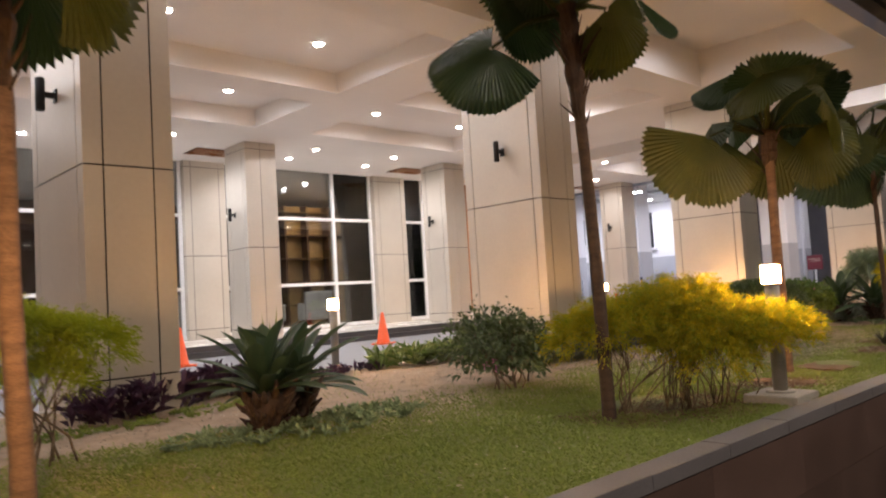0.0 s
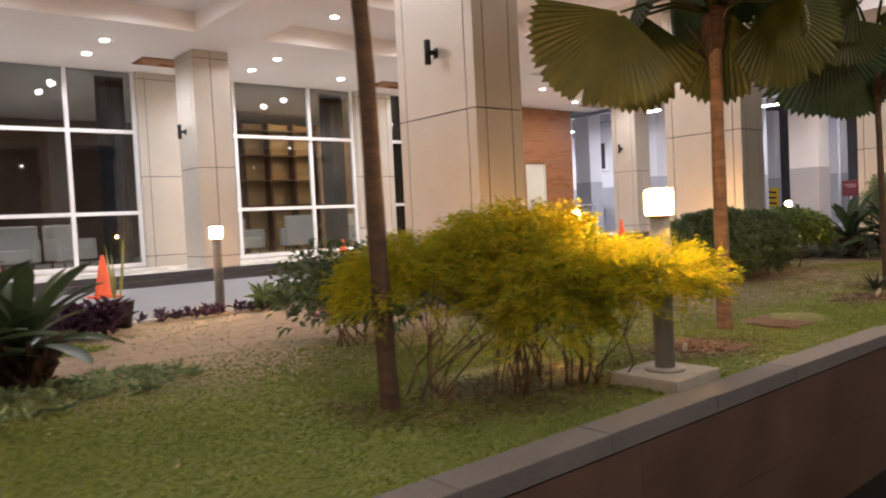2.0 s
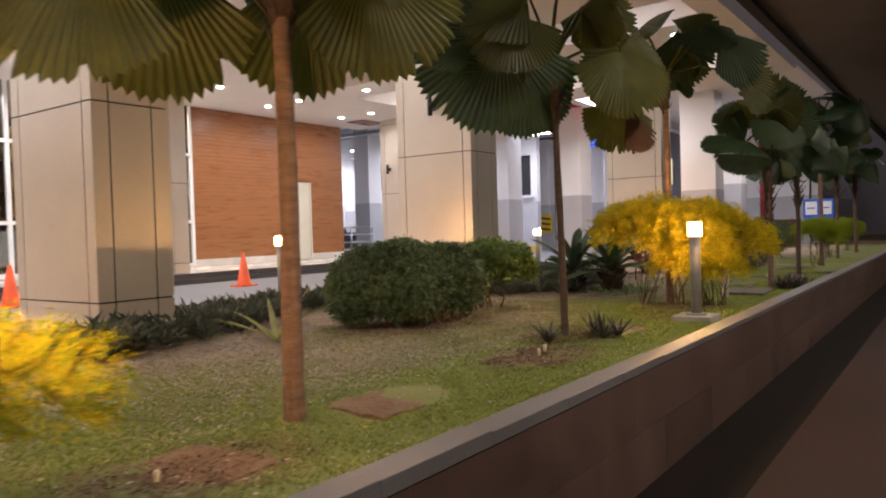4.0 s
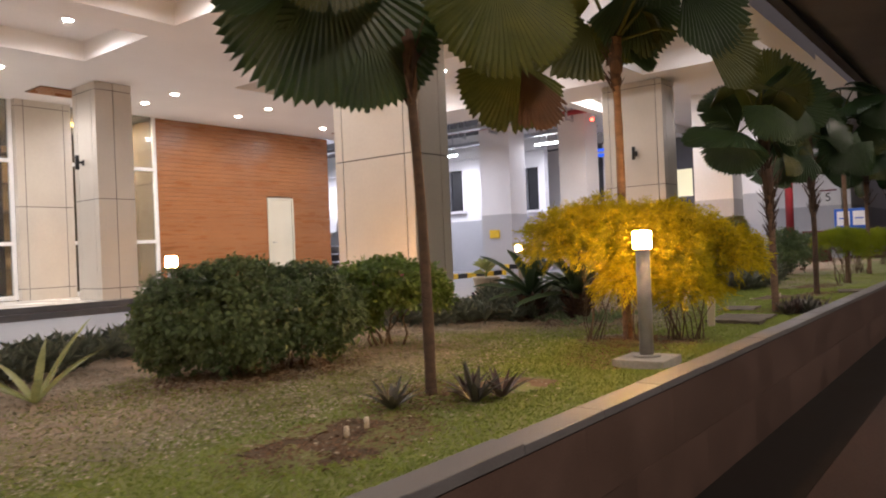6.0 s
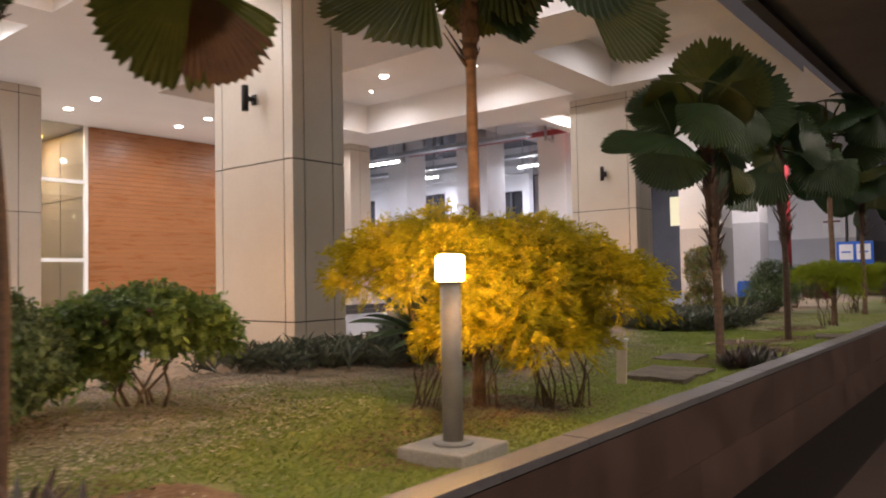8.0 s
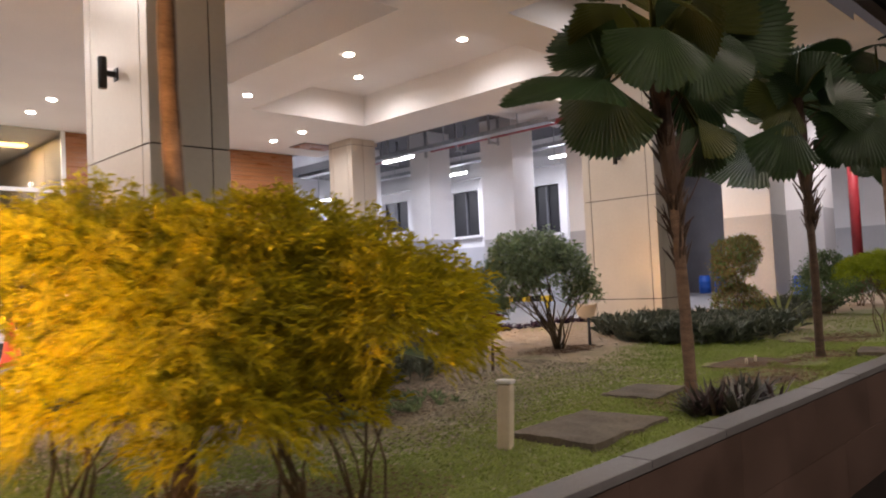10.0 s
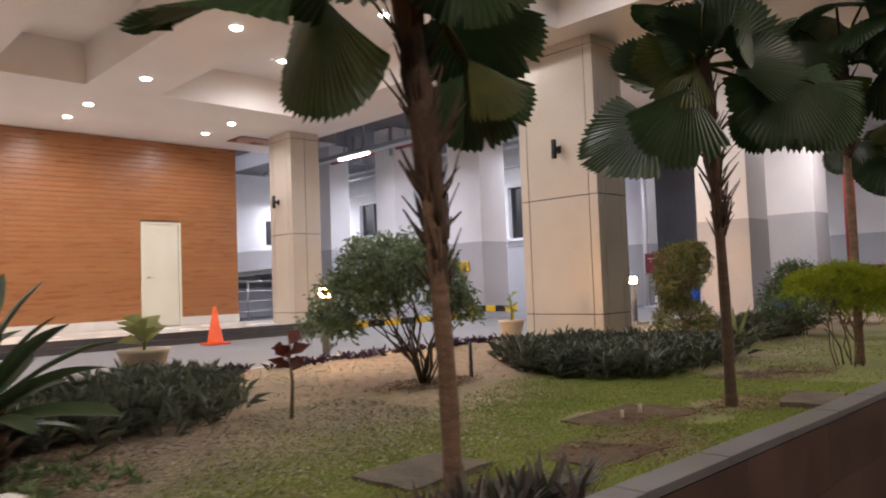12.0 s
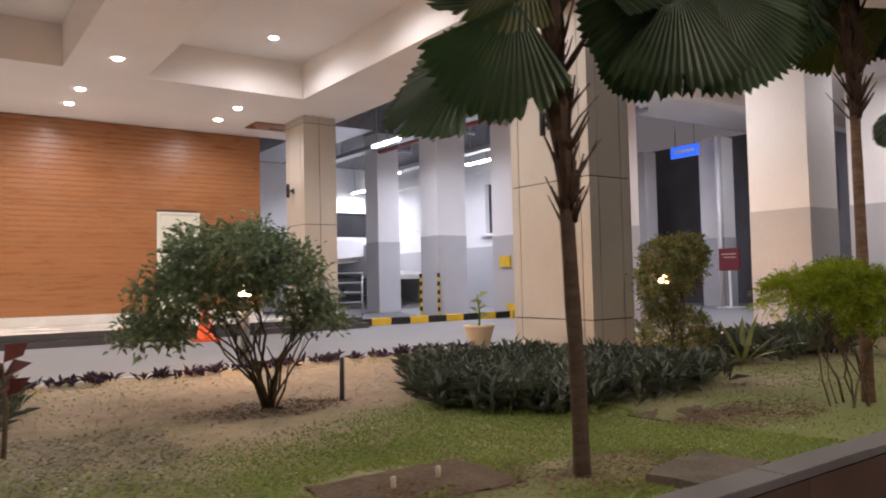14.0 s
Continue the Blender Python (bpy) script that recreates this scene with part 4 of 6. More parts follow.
# ---- plants ----
rng = np.random.default_rng(7)


def unit(v):
    return v / np.maximum(np.linalg.norm(v, axis=1, keepdims=True), 1e-6)


def leaf_mesh(name, at, along, face, length, width, material, droop=0.15):
    """One pointed, folded leaf at each place. at, along, face: arrays of n vectors; length, width: arrays of n."""
    n = len(at)
    along = unit(along)
    side = unit(np.cross(along, face))
    up = np.cross(side, along)
    L, W = length[:, None], width[:, None]
    low = np.array([0, 0, -1.0])
    p0 = at
    p1 = at + along * L * 0.45 + side * W * 0.5 + up * W * 0.18
    p2 = at + along * L + low * L * droop
    p3 = at + along * L * 0.45 - side * W * 0.5 + up * W * 0.18
    verts = np.stack([p0, p1, p2, p3], 1).reshape(-1, 3)
    me = bpy.data.meshes.new(name)
    me.vertices.add(4 * n)
    me.vertices.foreach_set("co", verts.astype(np.float32).ravel())
    idx = np.arange(n)[:, None] * 4
    tris = np.concatenate([idx + [0, 1, 2], idx + [0, 2, 3]], 1).reshape(-1)
    me.loops.add(6 * n)
    me.loops.foreach_set("vertex_index", tris.astype(np.int32))
    me.polygons.add(2 * n)
    me.polygons.foreach_set("loop_start", np.arange(0, 6 * n, 3, dtype=np.int32))
    me.update(calc_edges=True)
    me.materials.append(material)
    return me


def crown_points(crowns, clumps, per, spread, seed, hollow=0.55, low_cut=-0.55):
    """Leaf places in clumps over a group of uneven domes; returns places and outward directions."""
    r = np.random.default_rng(seed)
    vol = np.array([c[3] * c[4] + c[3] * c[5] for c in crowns])
    which = r.choice(len(crowns), clumps, p=vol / vol.sum())
    c = np.array(crowns)[which]
    d = unit(r.normal(size=(clumps, 3)))
    d[:, 2] = np.where(d[:, 2] < low_cut, -d[:, 2], d[:, 2])
    rad = hollow + (1 - hollow) * r.random(clumps) ** 0.45
    rad *= 1 + 0.13 * np.sin(d[:, 0] * 5 + seed) * np.cos(d[:, 1] * 4 + 1.3 * seed)
    mid = c[:, :3] + d * rad[:, None] * c[:, 3:6]
    at = np.repeat(mid, per, 0) + r.normal(size=(clumps * per, 3)) * spread
    out = np.repeat(d, per, 0)
    return at, out, r


def stems_mesh(base, targets, r0, seed, bend=0.06):
    bm = bmesh.new()
    r = random.Random(seed)
    for (bx, by, bz), (tx, ty, tz) in zip(base, targets):
        pts = []
        for k in range(5):
            f = k / 4
            g = f ** 1.5
            w = bend * math.sin(f * math.pi)
            pts.append((bx + (tx - bx) * g + w * r.uniform(-1, 1), by + (ty - by) * g + w * r.uniform(-1, 1), bz + (tz - bz) * f))
        thick = r0 * r.uniform(0.6, 1.15)
        tube(bm, pts, [thick * (1 - 0.17 * k) for k in range(5)], 5)
        for k in (2, 3):
            p = Vector(pts[k])
            q = p + Vector((r.uniform(-0.12, 0.12), r.uniform(-0.12, 0.12), r.uniform(0.08, 0.2)))
            tube(bm, [p, (p + q) / 2 + Vector((0, 0, -0.01)), q], [thick * 0.5, thick * 0.4, thick * 0.2], 4)
    return bm


def shrub(name, label, category, crowns, clumps, per, spread, L, W, material, stems, seed, r0=0.012, droop=0.2, outward=0.7, hollow=0.55, low_cut=-0.55, group="", face_up=0.5, second=None, foot=0.10, spray=0.0):
    """spray: length of the feathery twigs along which the leaves of a clump stand, 0 for loose clumps."""
    th = thing(name, pose(0, 0, 0), label, category, group)
    at, out, r = crown_points(crowns, clumps, per, spread, seed, hollow, low_cut)
    n = len(at)
    if spray:
        twig = np.repeat(unit(out[::per] * 0.8 + r.normal(size=(clumps, 3)) * 0.45 + np.array([0, 0, 0.15])), per, 0)
        u = r.random(n)
        at = at + twig * (u * spray)[:, None] - np.array([0, 0, 1.0]) * (u ** 2 * spray * 0.35)[:, None]
        along = twig + r.normal(size=(n, 3)) * 0.42
    else:
        along = out * outward + r.normal(size=(n, 3)) * 0.6
    face = out + np.array([0, 0, face_up]) + r.normal(size=(n, 3)) * 0.35
    length = L * r.uniform(0.6, 1.25, n)
    me = leaf_mesh("crown", at, along, face, length, W * r.uniform(0.7, 1.25, n), material, droop)
    if second:
        me.materials.append(second)
        mi = (np.repeat(r.random(n) < 0.3, 2)).astype(np.int32)
        me.polygons.foreach_set("material_index", mi)
    cr = new("crown", me)
    cr.parent = th
    rr = random.Random(seed)
    base, tg = [], []
    middle = sorted(c[2] for c in crowns)[len(crowns) // 3]
    tall = [c for c in crowns if c[2] >= middle]
    for bx, by, k in stems:
        nearest = sorted(tall, key=lambda c: (c[0] - bx) ** 2 + (c[1] - by) ** 2)[:4]
        for q in range(k):
            c = nearest[rr.randrange(len(nearest))]
            base.append((bx + rr.uniform(-foot, foot), by + rr.uniform(-foot, foot), lawn_height(bx, by) - 0.03))
            tg.append((c[0] + rr.uniform(-0.6, 0.6) * c[3], c[1] + rr.uniform(-0.6, 0.6) * c[4], c[2] + rr.uniform(-0.1, 0.4) * c[5]))
    part("branchwork", stems_mesh(base, tg, r0, seed), TWIG, th, "thin brown branching stems")
    return th


# golden feathery shrubs
shrub("golden_shrub", "golden yellow feathery shrub on bare twigs round a bollard", "shrub",
      [(6.50, 2.88, 0.42, 0.34, 0.32, 0.17), (6.80, 2.70, 0.48, 0.34, 0.36, 0.20), (6.94, 2.64, 0.52, 0.24, 0.26, 0.18), (7.40, 2.28, 0.37, 0.18, 0.18, 0.14), (7.06, 2.22, 0.39, 0.24, 0.15, 0.15), (6.84, 2.36, 0.40, 0.30, 0.2, 0.16), (6.80, 2.44, 0.40, 0.34, 0.24, 0.16), (6.72, 2.36, 0.27, 0.22, 0.14, 0.10)],
      2700, 30, 0.012, 0.030, 0.0040, YELLOWLEAF, [(6.45, 2.8, 12), (6.75, 2.6, 14), (7.05, 2.5, 12), (7.0, 2.75, 8)], 11, 0.0055, 0.35, 0.8, 0.5, -0.30, "golden shrubs", second=LIMELEAF, spray=0.10)
shrub("golden_shrub", "golden yellow feathery shrub behind a bollard, lamplight in its leaf colour", "shrub",
      [(13.16, 3.06, 0.66, 0.28, 0.28, 0.22), (13.38, 2.86, 0.70, 0.40, 0.38, 0.24), (13.75, 2.62, 0.68, 0.40, 0.38, 0.24), (13.98, 2.40, 0.58, 0.30, 0.28, 0.20), (13.93, 2.21, 0.52, 0.28, 0.22, 0.20), (13.45, 2.52, 0.54, 0.34, 0.28, 0.18), (13.68, 2.40, 0.34, 0.26, 0.2, 0.15), (13.36, 2.42, 0.42, 0.24, 0.2, 0.14), (13.22, 2.62, 0.40, 0.20, 0.2, 0.14), (13.45, 2.30, 0.30, 0.18, 0.14, 0.12), (13.9, 2.85, 0.62, 0.35, 0.3, 0.22), (14.16, 2.78, 0.57, 0.27, 0.26, 0.20)],
      3600, 30, 0.012, 0.040, 0.0050, LITGOLDLEAF, [(13.22, 2.92, 9), (13.50, 2.72, 9), (13.80, 2.55, 10), (14.02, 2.48, 7)], 12, 0.0062, 0.35, 0.8, 0.5, -0.35, "golden shrubs", second=YELLOWLEAF, foot=0.06, spray=0.11)
for sx, sy, sz, k, sd in ((21.0, 2.62, 0.62, 0.95, 13), (24.2, 2.9, 0.6, 1.1, 14), (25.6, 3.1, 0.58, 1.1, 15), (28.2, 3.0, 0.6, 1.2, 16), (3.80, 4.45, 0.66, 0.9, 17)):
    shrub("lime_shrub", "lime green feathery shrub with bare twigs below", "shrub",
          [(sx, sy, sz - 0.04, 0.26 * k, 0.24 * k, 0.15 * k), (sx + 0.30 * k, sy - 0.1, sz - 0.10, 0.20 * k, 0.22 * k, 0.14 * k), (sx - 0.24 * k, sy + 0.14, sz - 0.06, 0.20 * k, 0.20 * k, 0.13 * k), (sx + 0.1, sy - 0.15, sz - 0.24, 0.17 * k, 0.17 * k, 0.10 * k)],
          900, 22, 0.012, 0.034, 0.0055, LIMELEAF, [(sx, sy, 6), (sx + 0.15, sy, 4)], sd, 0.008, 0.3, 0.8, 0.5, -0.35, "lime shrubs", spray=0.10)
# clipped hedges and broad-leaved shrubs
shrub("clipped_shrub", "dense dark green clipped round shrub", "shrub", [(11.15, 4.22, 0.34, 0.50, 0.48, 0.31), (11.55, 4.1, 0.32, 0.42, 0.45, 0.29), (11.03, 4.3, 0.28, 0.36, 0.40, 0.28)],
      3400, 9, 0.016, 0.034, 0.021, HEDGELEAF, [(11.2, 4.2, 14), (11.5, 4.1, 8)], 21, 0.009, 0.15, 0.35, 0.88, -0.8)
shrub("clipped_shrub", "small bright green rounded shrub with pink flowers", "shrub", [(12.40, 4.12, 0.40, 0.38, 0.34, 0.20), (12.17, 4.28, 0.33, 0.27, 0.27, 0.19), (12.62, 3.98, 0.36, 0.22, 0.22, 0.17), (12.08, 4.30, 0.22, 0.30, 0.28, 0.19)],
      1500, 9, 0.024, 0.05, 0.028, BRIGHTLEAF, [(12.40, 4.12, 7)], 22, 0.012, 0.15, 0.6, 0.6, -0.5)
shrub("flowering_shrub", "loose dark green shrub with magenta flowers", "shrub", [(7.0, 4.25, 0.30, 0.40, 0.38, 0.26), (7.3, 4.4, 0.24, 0.35, 0.34, 0.22), (7.55, 4.6, 0.2, 0.3, 0.3, 0.2)],
      460, 8, 0.045, 0.06, 0.030, HEDGELEAF, [(7.0, 4.2, 8), (7.3, 4.4, 5)], 23, 0.008, 0.2, 0.6, 0.4, -0.6)
shrub("round_tree", "small round-crowned ornamental tree with forked dark trunk", "tree", [(18.15, 4.95, 0.79, 0.43, 0.43, 0.30), (17.92, 5.05, 0.58, 0.33, 0.34, 0.26), (18.42, 4.80, 0.66, 0.31, 0.31, 0.29), (18.60, 4.70, 0.48, 0.18, 0.18, 0.14), (17.72, 5.15, 0.38, 0.22, 0.22, 0.13)],
      1050, 8, 0.036, 0.055, 0.023, TREELEAF, [(18.32, 4.80, 18)], 24, 0.012, 0.2, 0.6, 0.5, -0.35, foot=0.03)
shrub("topiary_shrub", "bronze-leaved topiary shrub clipped into two tiers", "shrub", [(22.0, 4.55, 0.84, 0.31, 0.31, 0.19), (21.90, 4.57, 0.66, 0.27, 0.27, 0.16), (21.84, 4.62, 0.48, 0.15, 0.15, 0.13), (22.12, 4.50, 0.93, 0.16, 0.16, 0.12), (22.02, 4.58, 0.19, 0.33, 0.33, 0.22)],
      1100, 9, 0.022, 0.040, 0.020, BRONZELEAF, [(22.0, 4.55, 8)], 25, 0.014, 0.1, 0.6, 0.7, -0.7, second=BRIGHTLEAF, foot=0.03)
shrub("clipped_shrub", "dark green conical shrub on the lawn", "shrub", [(23.9, 4.1, 0.30, 0.45, 0.42, 0.30), (23.95, 4.1, 0.55, 0.28, 0.28, 0.25)],
      500, 9, 0.04, 0.06, 0.022, HEDGELEAF, [(23.9, 4.1, 7)], 26, 0.012, 0.2, 0.6, 0.5, -0.7)
shrub("clipped_shrub", "dark green rounded shrub near the driveway exit", "shrub", [(26.4, 4.3, 0.35, 0.6, 0.5, 0.35)],
      420, 9, 0.04, 0.07, 0.025, HEDGELEAF, [(26.4, 4.3, 7)], 27, 0.012, 0.2, 0.6, 0.5, -0.7)


def blossoms(places, seed):
    r = np.random.default_rng(seed)
    for p in places:
        at = np.array([p] * 9) + r.normal(size=(9, 3)) * 0.012
        me = leaf_mesh("flower", at, r.normal(size=at.shape), r.normal(size=at.shape), np.full(9, 0.024), np.full(9, 0.02), PINK, 0.1)
        tagged(new("flower", me), "small magenta blossom on a green shrub", "flower", "shrub blossoms")


blossoms([(6.72, 4.02, 0.22), (6.76, 4.05, 0.18), (6.70, 4.10, 0.20)], 1)
blossoms([(12.30, 3.86, 0.50), (12.14, 3.98, 0.46), (12.5, 3.85, 0.44)], 2)


def cover(name, label, patches, density, L, W, material, seed, height=0.0, upright=1.0, blades=9, kind="stuff", category="ground cover", second=None):
    """Tufts of strap leaves over elliptic patches (x, y, rx, ry)."""
    r = np.random.default_rng(seed)
    tufts = []
    for x, y, rx, ry in patches:
        n = int(density * math.pi * rx * ry)
        a, q = r.uniform(0, 2 * math.pi, n), np.sqrt(r.random(n)) * (1 + 0.12 * np.sin(r.uniform(0, 6.3, n)))
        tufts.append(np.stack([x + rx * q * np.cos(a), y + ry * q * np.sin(a), np.full(n, 0.0)], 1))
    t = np.concatenate(tufts)
    t[:, 2] = [lawn_height(a, b) - 0.005 for a, b in t[:, :2]]
    n = len(t) * blades
    at = np.repeat(t, blades, 0)
    hh = r.random(n) * height
    at = at + np.stack([r.normal(size=n) * 0.012, r.normal(size=n) * 0.012, hh], 1)
    ang = r.uniform(0, 2 * math.pi, n)
    tilt = r.uniform(0.25, 1.1, n)
    along = np.stack([np.cos(ang) * np.sin(tilt), np.sin(ang) * np.sin(tilt), np.cos(tilt) * upright], 1)
    me = leaf_mesh(name, at, along, np.stack([-np.cos(ang), -np.sin(ang), np.ones(n) * 0.8], 1), L * r.uniform(0.55, 1.2, n), W * r.uniform(0.7, 1.2, n), material, 0.30)
    if second:
        me.materials.append(second)
        me.polygons.foreach_set("material_index", np.repeat(r.random(n) < 0.35, 2).astype(np.int32))
    return tagged(new(name, me), label, category, kind=kind)


cover("ground_cover", "dense dark strap-leaved ground cover at the column foot", [(9.6, 5.35, 1.15, 0.36), (9.0, 5.15, 0.7, 0.3)], 110, 0.21, 0.024, COVERLEAF, 31, 0.10)
cover("ground_cover", "dense dark strap-leaved ground cover at the column foot", [(14.3, 5.2, 0.85, 0.45), (14.9, 4.9, 0.6, 0.5)], 110, 0.20, 0.024, COVERLEAF, 32, 0.10)
cover("ground_cover", "dense dark strap-leaved ground cover at the lawn edge", [(16.2, 5.2, 0.75, 0.65), (15.6, 4.95, 0.5, 0.5), (16.65, 5.6, 0.4, 0.5)], 150, 0.19, 0.026, COVERLEAF, 33, 0.14)
cover("ground_cover", "large bed of dark strap-leaved ground cover", [(20.2, 4.4, 1.05, 0.88), (20.75, 4.25, 0.88, 0.72), (19.75, 4.3, 0.55, 0.78)], 180, 0.185, 0.027, COVERLEAF, 34, 0.16)
cover("ground_cover", "dark leafy ground cover beyond the topiary", [(23.2, 4.45, 0.8, 0.5), (24.6, 4.6, 0.8, 0.4)], 90, 0.24, 0.03, COVERLEAF, 35, 0.14)
cover("ground_cover", "dark spiky ground cover behind the clipped shrub", [(11.3, 5.9, 0.95, 0.4), (12.2, 6.1, 0.6, 0.3)], 80, 0.24, 0.024, COVERLEAF, 36, 0.08)
cover("ground_cover", "pale green leafy plants beside the driveway", [(8.0, 6.45, 0.55, 0.28), (8.6, 6.3, 0.6, 0.25)], 90, 0.24, 0.035, PALELEAF, 37, 0.12, second=BRIGHTLEAF)
cover("ground_cover", "low grey-green plants round the rosette plants", [(5.2, 4.15, 0.75, 0.42), (5.6, 4.1, 0.4, 0.3), (15.2, 3.95, 0.55, 0.45)], 95, 0.085, 0.018, TREELEAF, 38, 0.02)
cover("purple_plants", "low purple-leaved border plants at the column foot", [(5.2, 6.05, 0.65, 0.22), (5.9, 6.1, 0.35, 0.25), (4.7, 5.6, 0.4, 0.14)], 150, 0.20, 0.040, PURPLELEAF, 39, 0.17)
cover("purple_plants", "sparse row of purple border plants along the driveway", [(17.2 + i * 0.5, 6.52, 0.28, 0.11) for i in range(9)], 110, 0.12, 0.026, PURPLELEAF, 40, 0.03)
cover("purple_plants", "sparse purple border plants near a bollard", [(6.9, 6.55, 0.35, 0.12), (7.4, 6.55, 0.3, 0.12)], 110, 0.13, 0.028, PURPLELEAF, 41, 0.04)
cover("grass_edge", "low green weeds at the lawn border", [(4.6, 5.35, 0.8, 0.2), (5.6, 5.5, 0.5, 0.2)], 140, 0.07, 0.014, GRASSLEAF, 42, 0.0)


def rosette(name, m, label, n, L, W, material, seed, group="", lift=(0.2, 1.3), arch=0.35, category="plant"):
    """A rosette of arching tapered blades, each of its own mesh."""
    m = Matrix.Translation((0, 0, lawn_height(m.translation.x, m.translation.y))) @ m
    th = thing(name, m, label, category, group)
    r = random.Random(seed)
    for i in range(n):
        bm = bmesh.new()
        a, e, ln = i * 2.39996 + r.uniform(-0.2, 0.2), r.uniform(*lift), L * r.uniform(0.7, 1.15)
        prev = None
        for k in range(7):
            f = k / 6
            w = W * (0.5 + 0.5 * math.sin(min(f * 2.4 + 0.5, math.pi))) * (1 - f ** 3) + 0.0008
            h = ln * f * math.sin(e) - arch * ln * f * f * math.cos(e * 0.6)
            d = ln * f * math.cos(e) + 0.012
            cx, cy, z = d * math.cos(a), d * math.sin(a), max(h, -0.0) + 0.005
            sx, sy = -math.sin(a) * w / 2, math.cos(a) * w / 2
            row = [bm.verts.new((cx - sx, cy - sy, z + w * 0.15)), bm.verts.new((cx, cy, z)), bm.verts.new((cx + sx, cy + sy, z + w * 0.15))]
            if prev:
                for q in range(2):
                    bm.faces.new((prev[q], prev[q + 1], row[q + 1], row[q])).smooth = True
            prev = row
        part("leaf", bm, material, th)
    return th


rosette("variegated_agave", pose(10.16, 4.48, 0), "variegated yellow-green strap-leaved plant", 10, 0.56, 0.045, STRIPELEAF, 51, lift=(0.45, 1.1), arch=0.22)
rosette("variegated_agave", pose(22.42, 4.2, 0), "variegated pale strap-leaved plant arching over the bed", 12, 0.62, 0.05, STRIPELEAF, 52, lift=(0.5, 1.25), arch=0.3)
for x, y, n, L, sd in ((10.91, 2.74, 22, 0.20, 53), (11.15, 2.46, 20, 0.23, 54), (11.30, 2.42, 14, 0.20, 55), (11.24, 2.56, 13, 0.19, 56)):
    rosette("small_bromeliad", pose(x, y, 0), "small dark spiky rosette plant in the soil", n, L, 0.026, ROSETTELEAF if n > 15 else REDROSETTE, sd, "small rosettes", (0.4, 1.3), 0.2)
for i in range(20):
    q = random.Random(i)
    rosette("small_bromeliad", pose(15.98 + 0.034 * i + (0.14 if i == 19 else 0) + q.uniform(-0.05, 0.05), 2.19 + q.uniform(-0.10, 0.13), -0.01, 0, 0, q.uniform(0, 360)), "dark leafy rosette clump at the palm foot", 18, 0.22, 0.026, ROSETTELEAF if i % 3 else REDROSETTE, 60 + i, "small rosettes", (0.35, 1.35), 0.25)


# fan palms
def fan_leaf(seed, R, droop, arc=0):
    """A round pleated fan blade, hub at the origin, middle rib along +x."""
    r = random.Random(seed)
    span = radians(arc or r.uniform(150, 235))
    S = max(int(math.degrees(span) / 4.6), 14)
    cuts = {r.randrange(3, 2 * S - 2) for _ in range(3)}
    rows = (0.04, 0.30, 0.58, 0.82, 1.0)
    verts, faces = [], []
    for i in range(2 * S + 1):
        a = -span / 2 + span * i / (2 * S)
        side = abs(a) / (span / 2)
        reach = R * (1.0 - 0.16 * side ** 2) * (1 + 0.02 * r.uniform(-1, 1))
        for k, f in enumerate(rows):
            rr = reach * f
            if k == 4:
                rr *= 0.82 if i in cuts else 1.0 if i % 2 else 0.94
            pleat = (0.5 if i % 2 else -0.5) * 0.020 * rr
            z = pleat - droop * R * f * f * (0.75 + 0.5 * side) + 0.085 * R * math.sin(3 * a + seed) * f * f
            verts.append((rr * math.cos(a), rr * math.sin(a), z))
    n = len(rows)
    for i in range(2 * S):
        for k in range(n - 1):
            q = i * n + k
            faces.append((q, q + 1, q + n + 1, q + n))
    return verts, faces


FANS = []
for sd, R, dr in ((1, 0.44, 0.10), (2, 0.48, 0.28), (3, 0.42, 0.45), (4, 0.50, 0.18)):
    v, f = fan_leaf(sd, R, dr)
    FANS.append([from_data("blade", v, f, mt) for mt in (PALMLEAF, PALMLEAF_OLD, PALMLEAF_DRY)])

# whole blades by the angle they open to
BLADES = []
for sd, arc, dr in ((11, 100, 0.06), (12, 150, 0.10), (13, 205, 0.14), (14, 62, 0.04)):
    v, f = fan_leaf(sd, 1.0, dr, arc)
    BLADES.append([from_data("blade", v, f, mt) for mt in (PALMLEAF, PALMLEAF_OLD, PALMLEAF_DRY)])


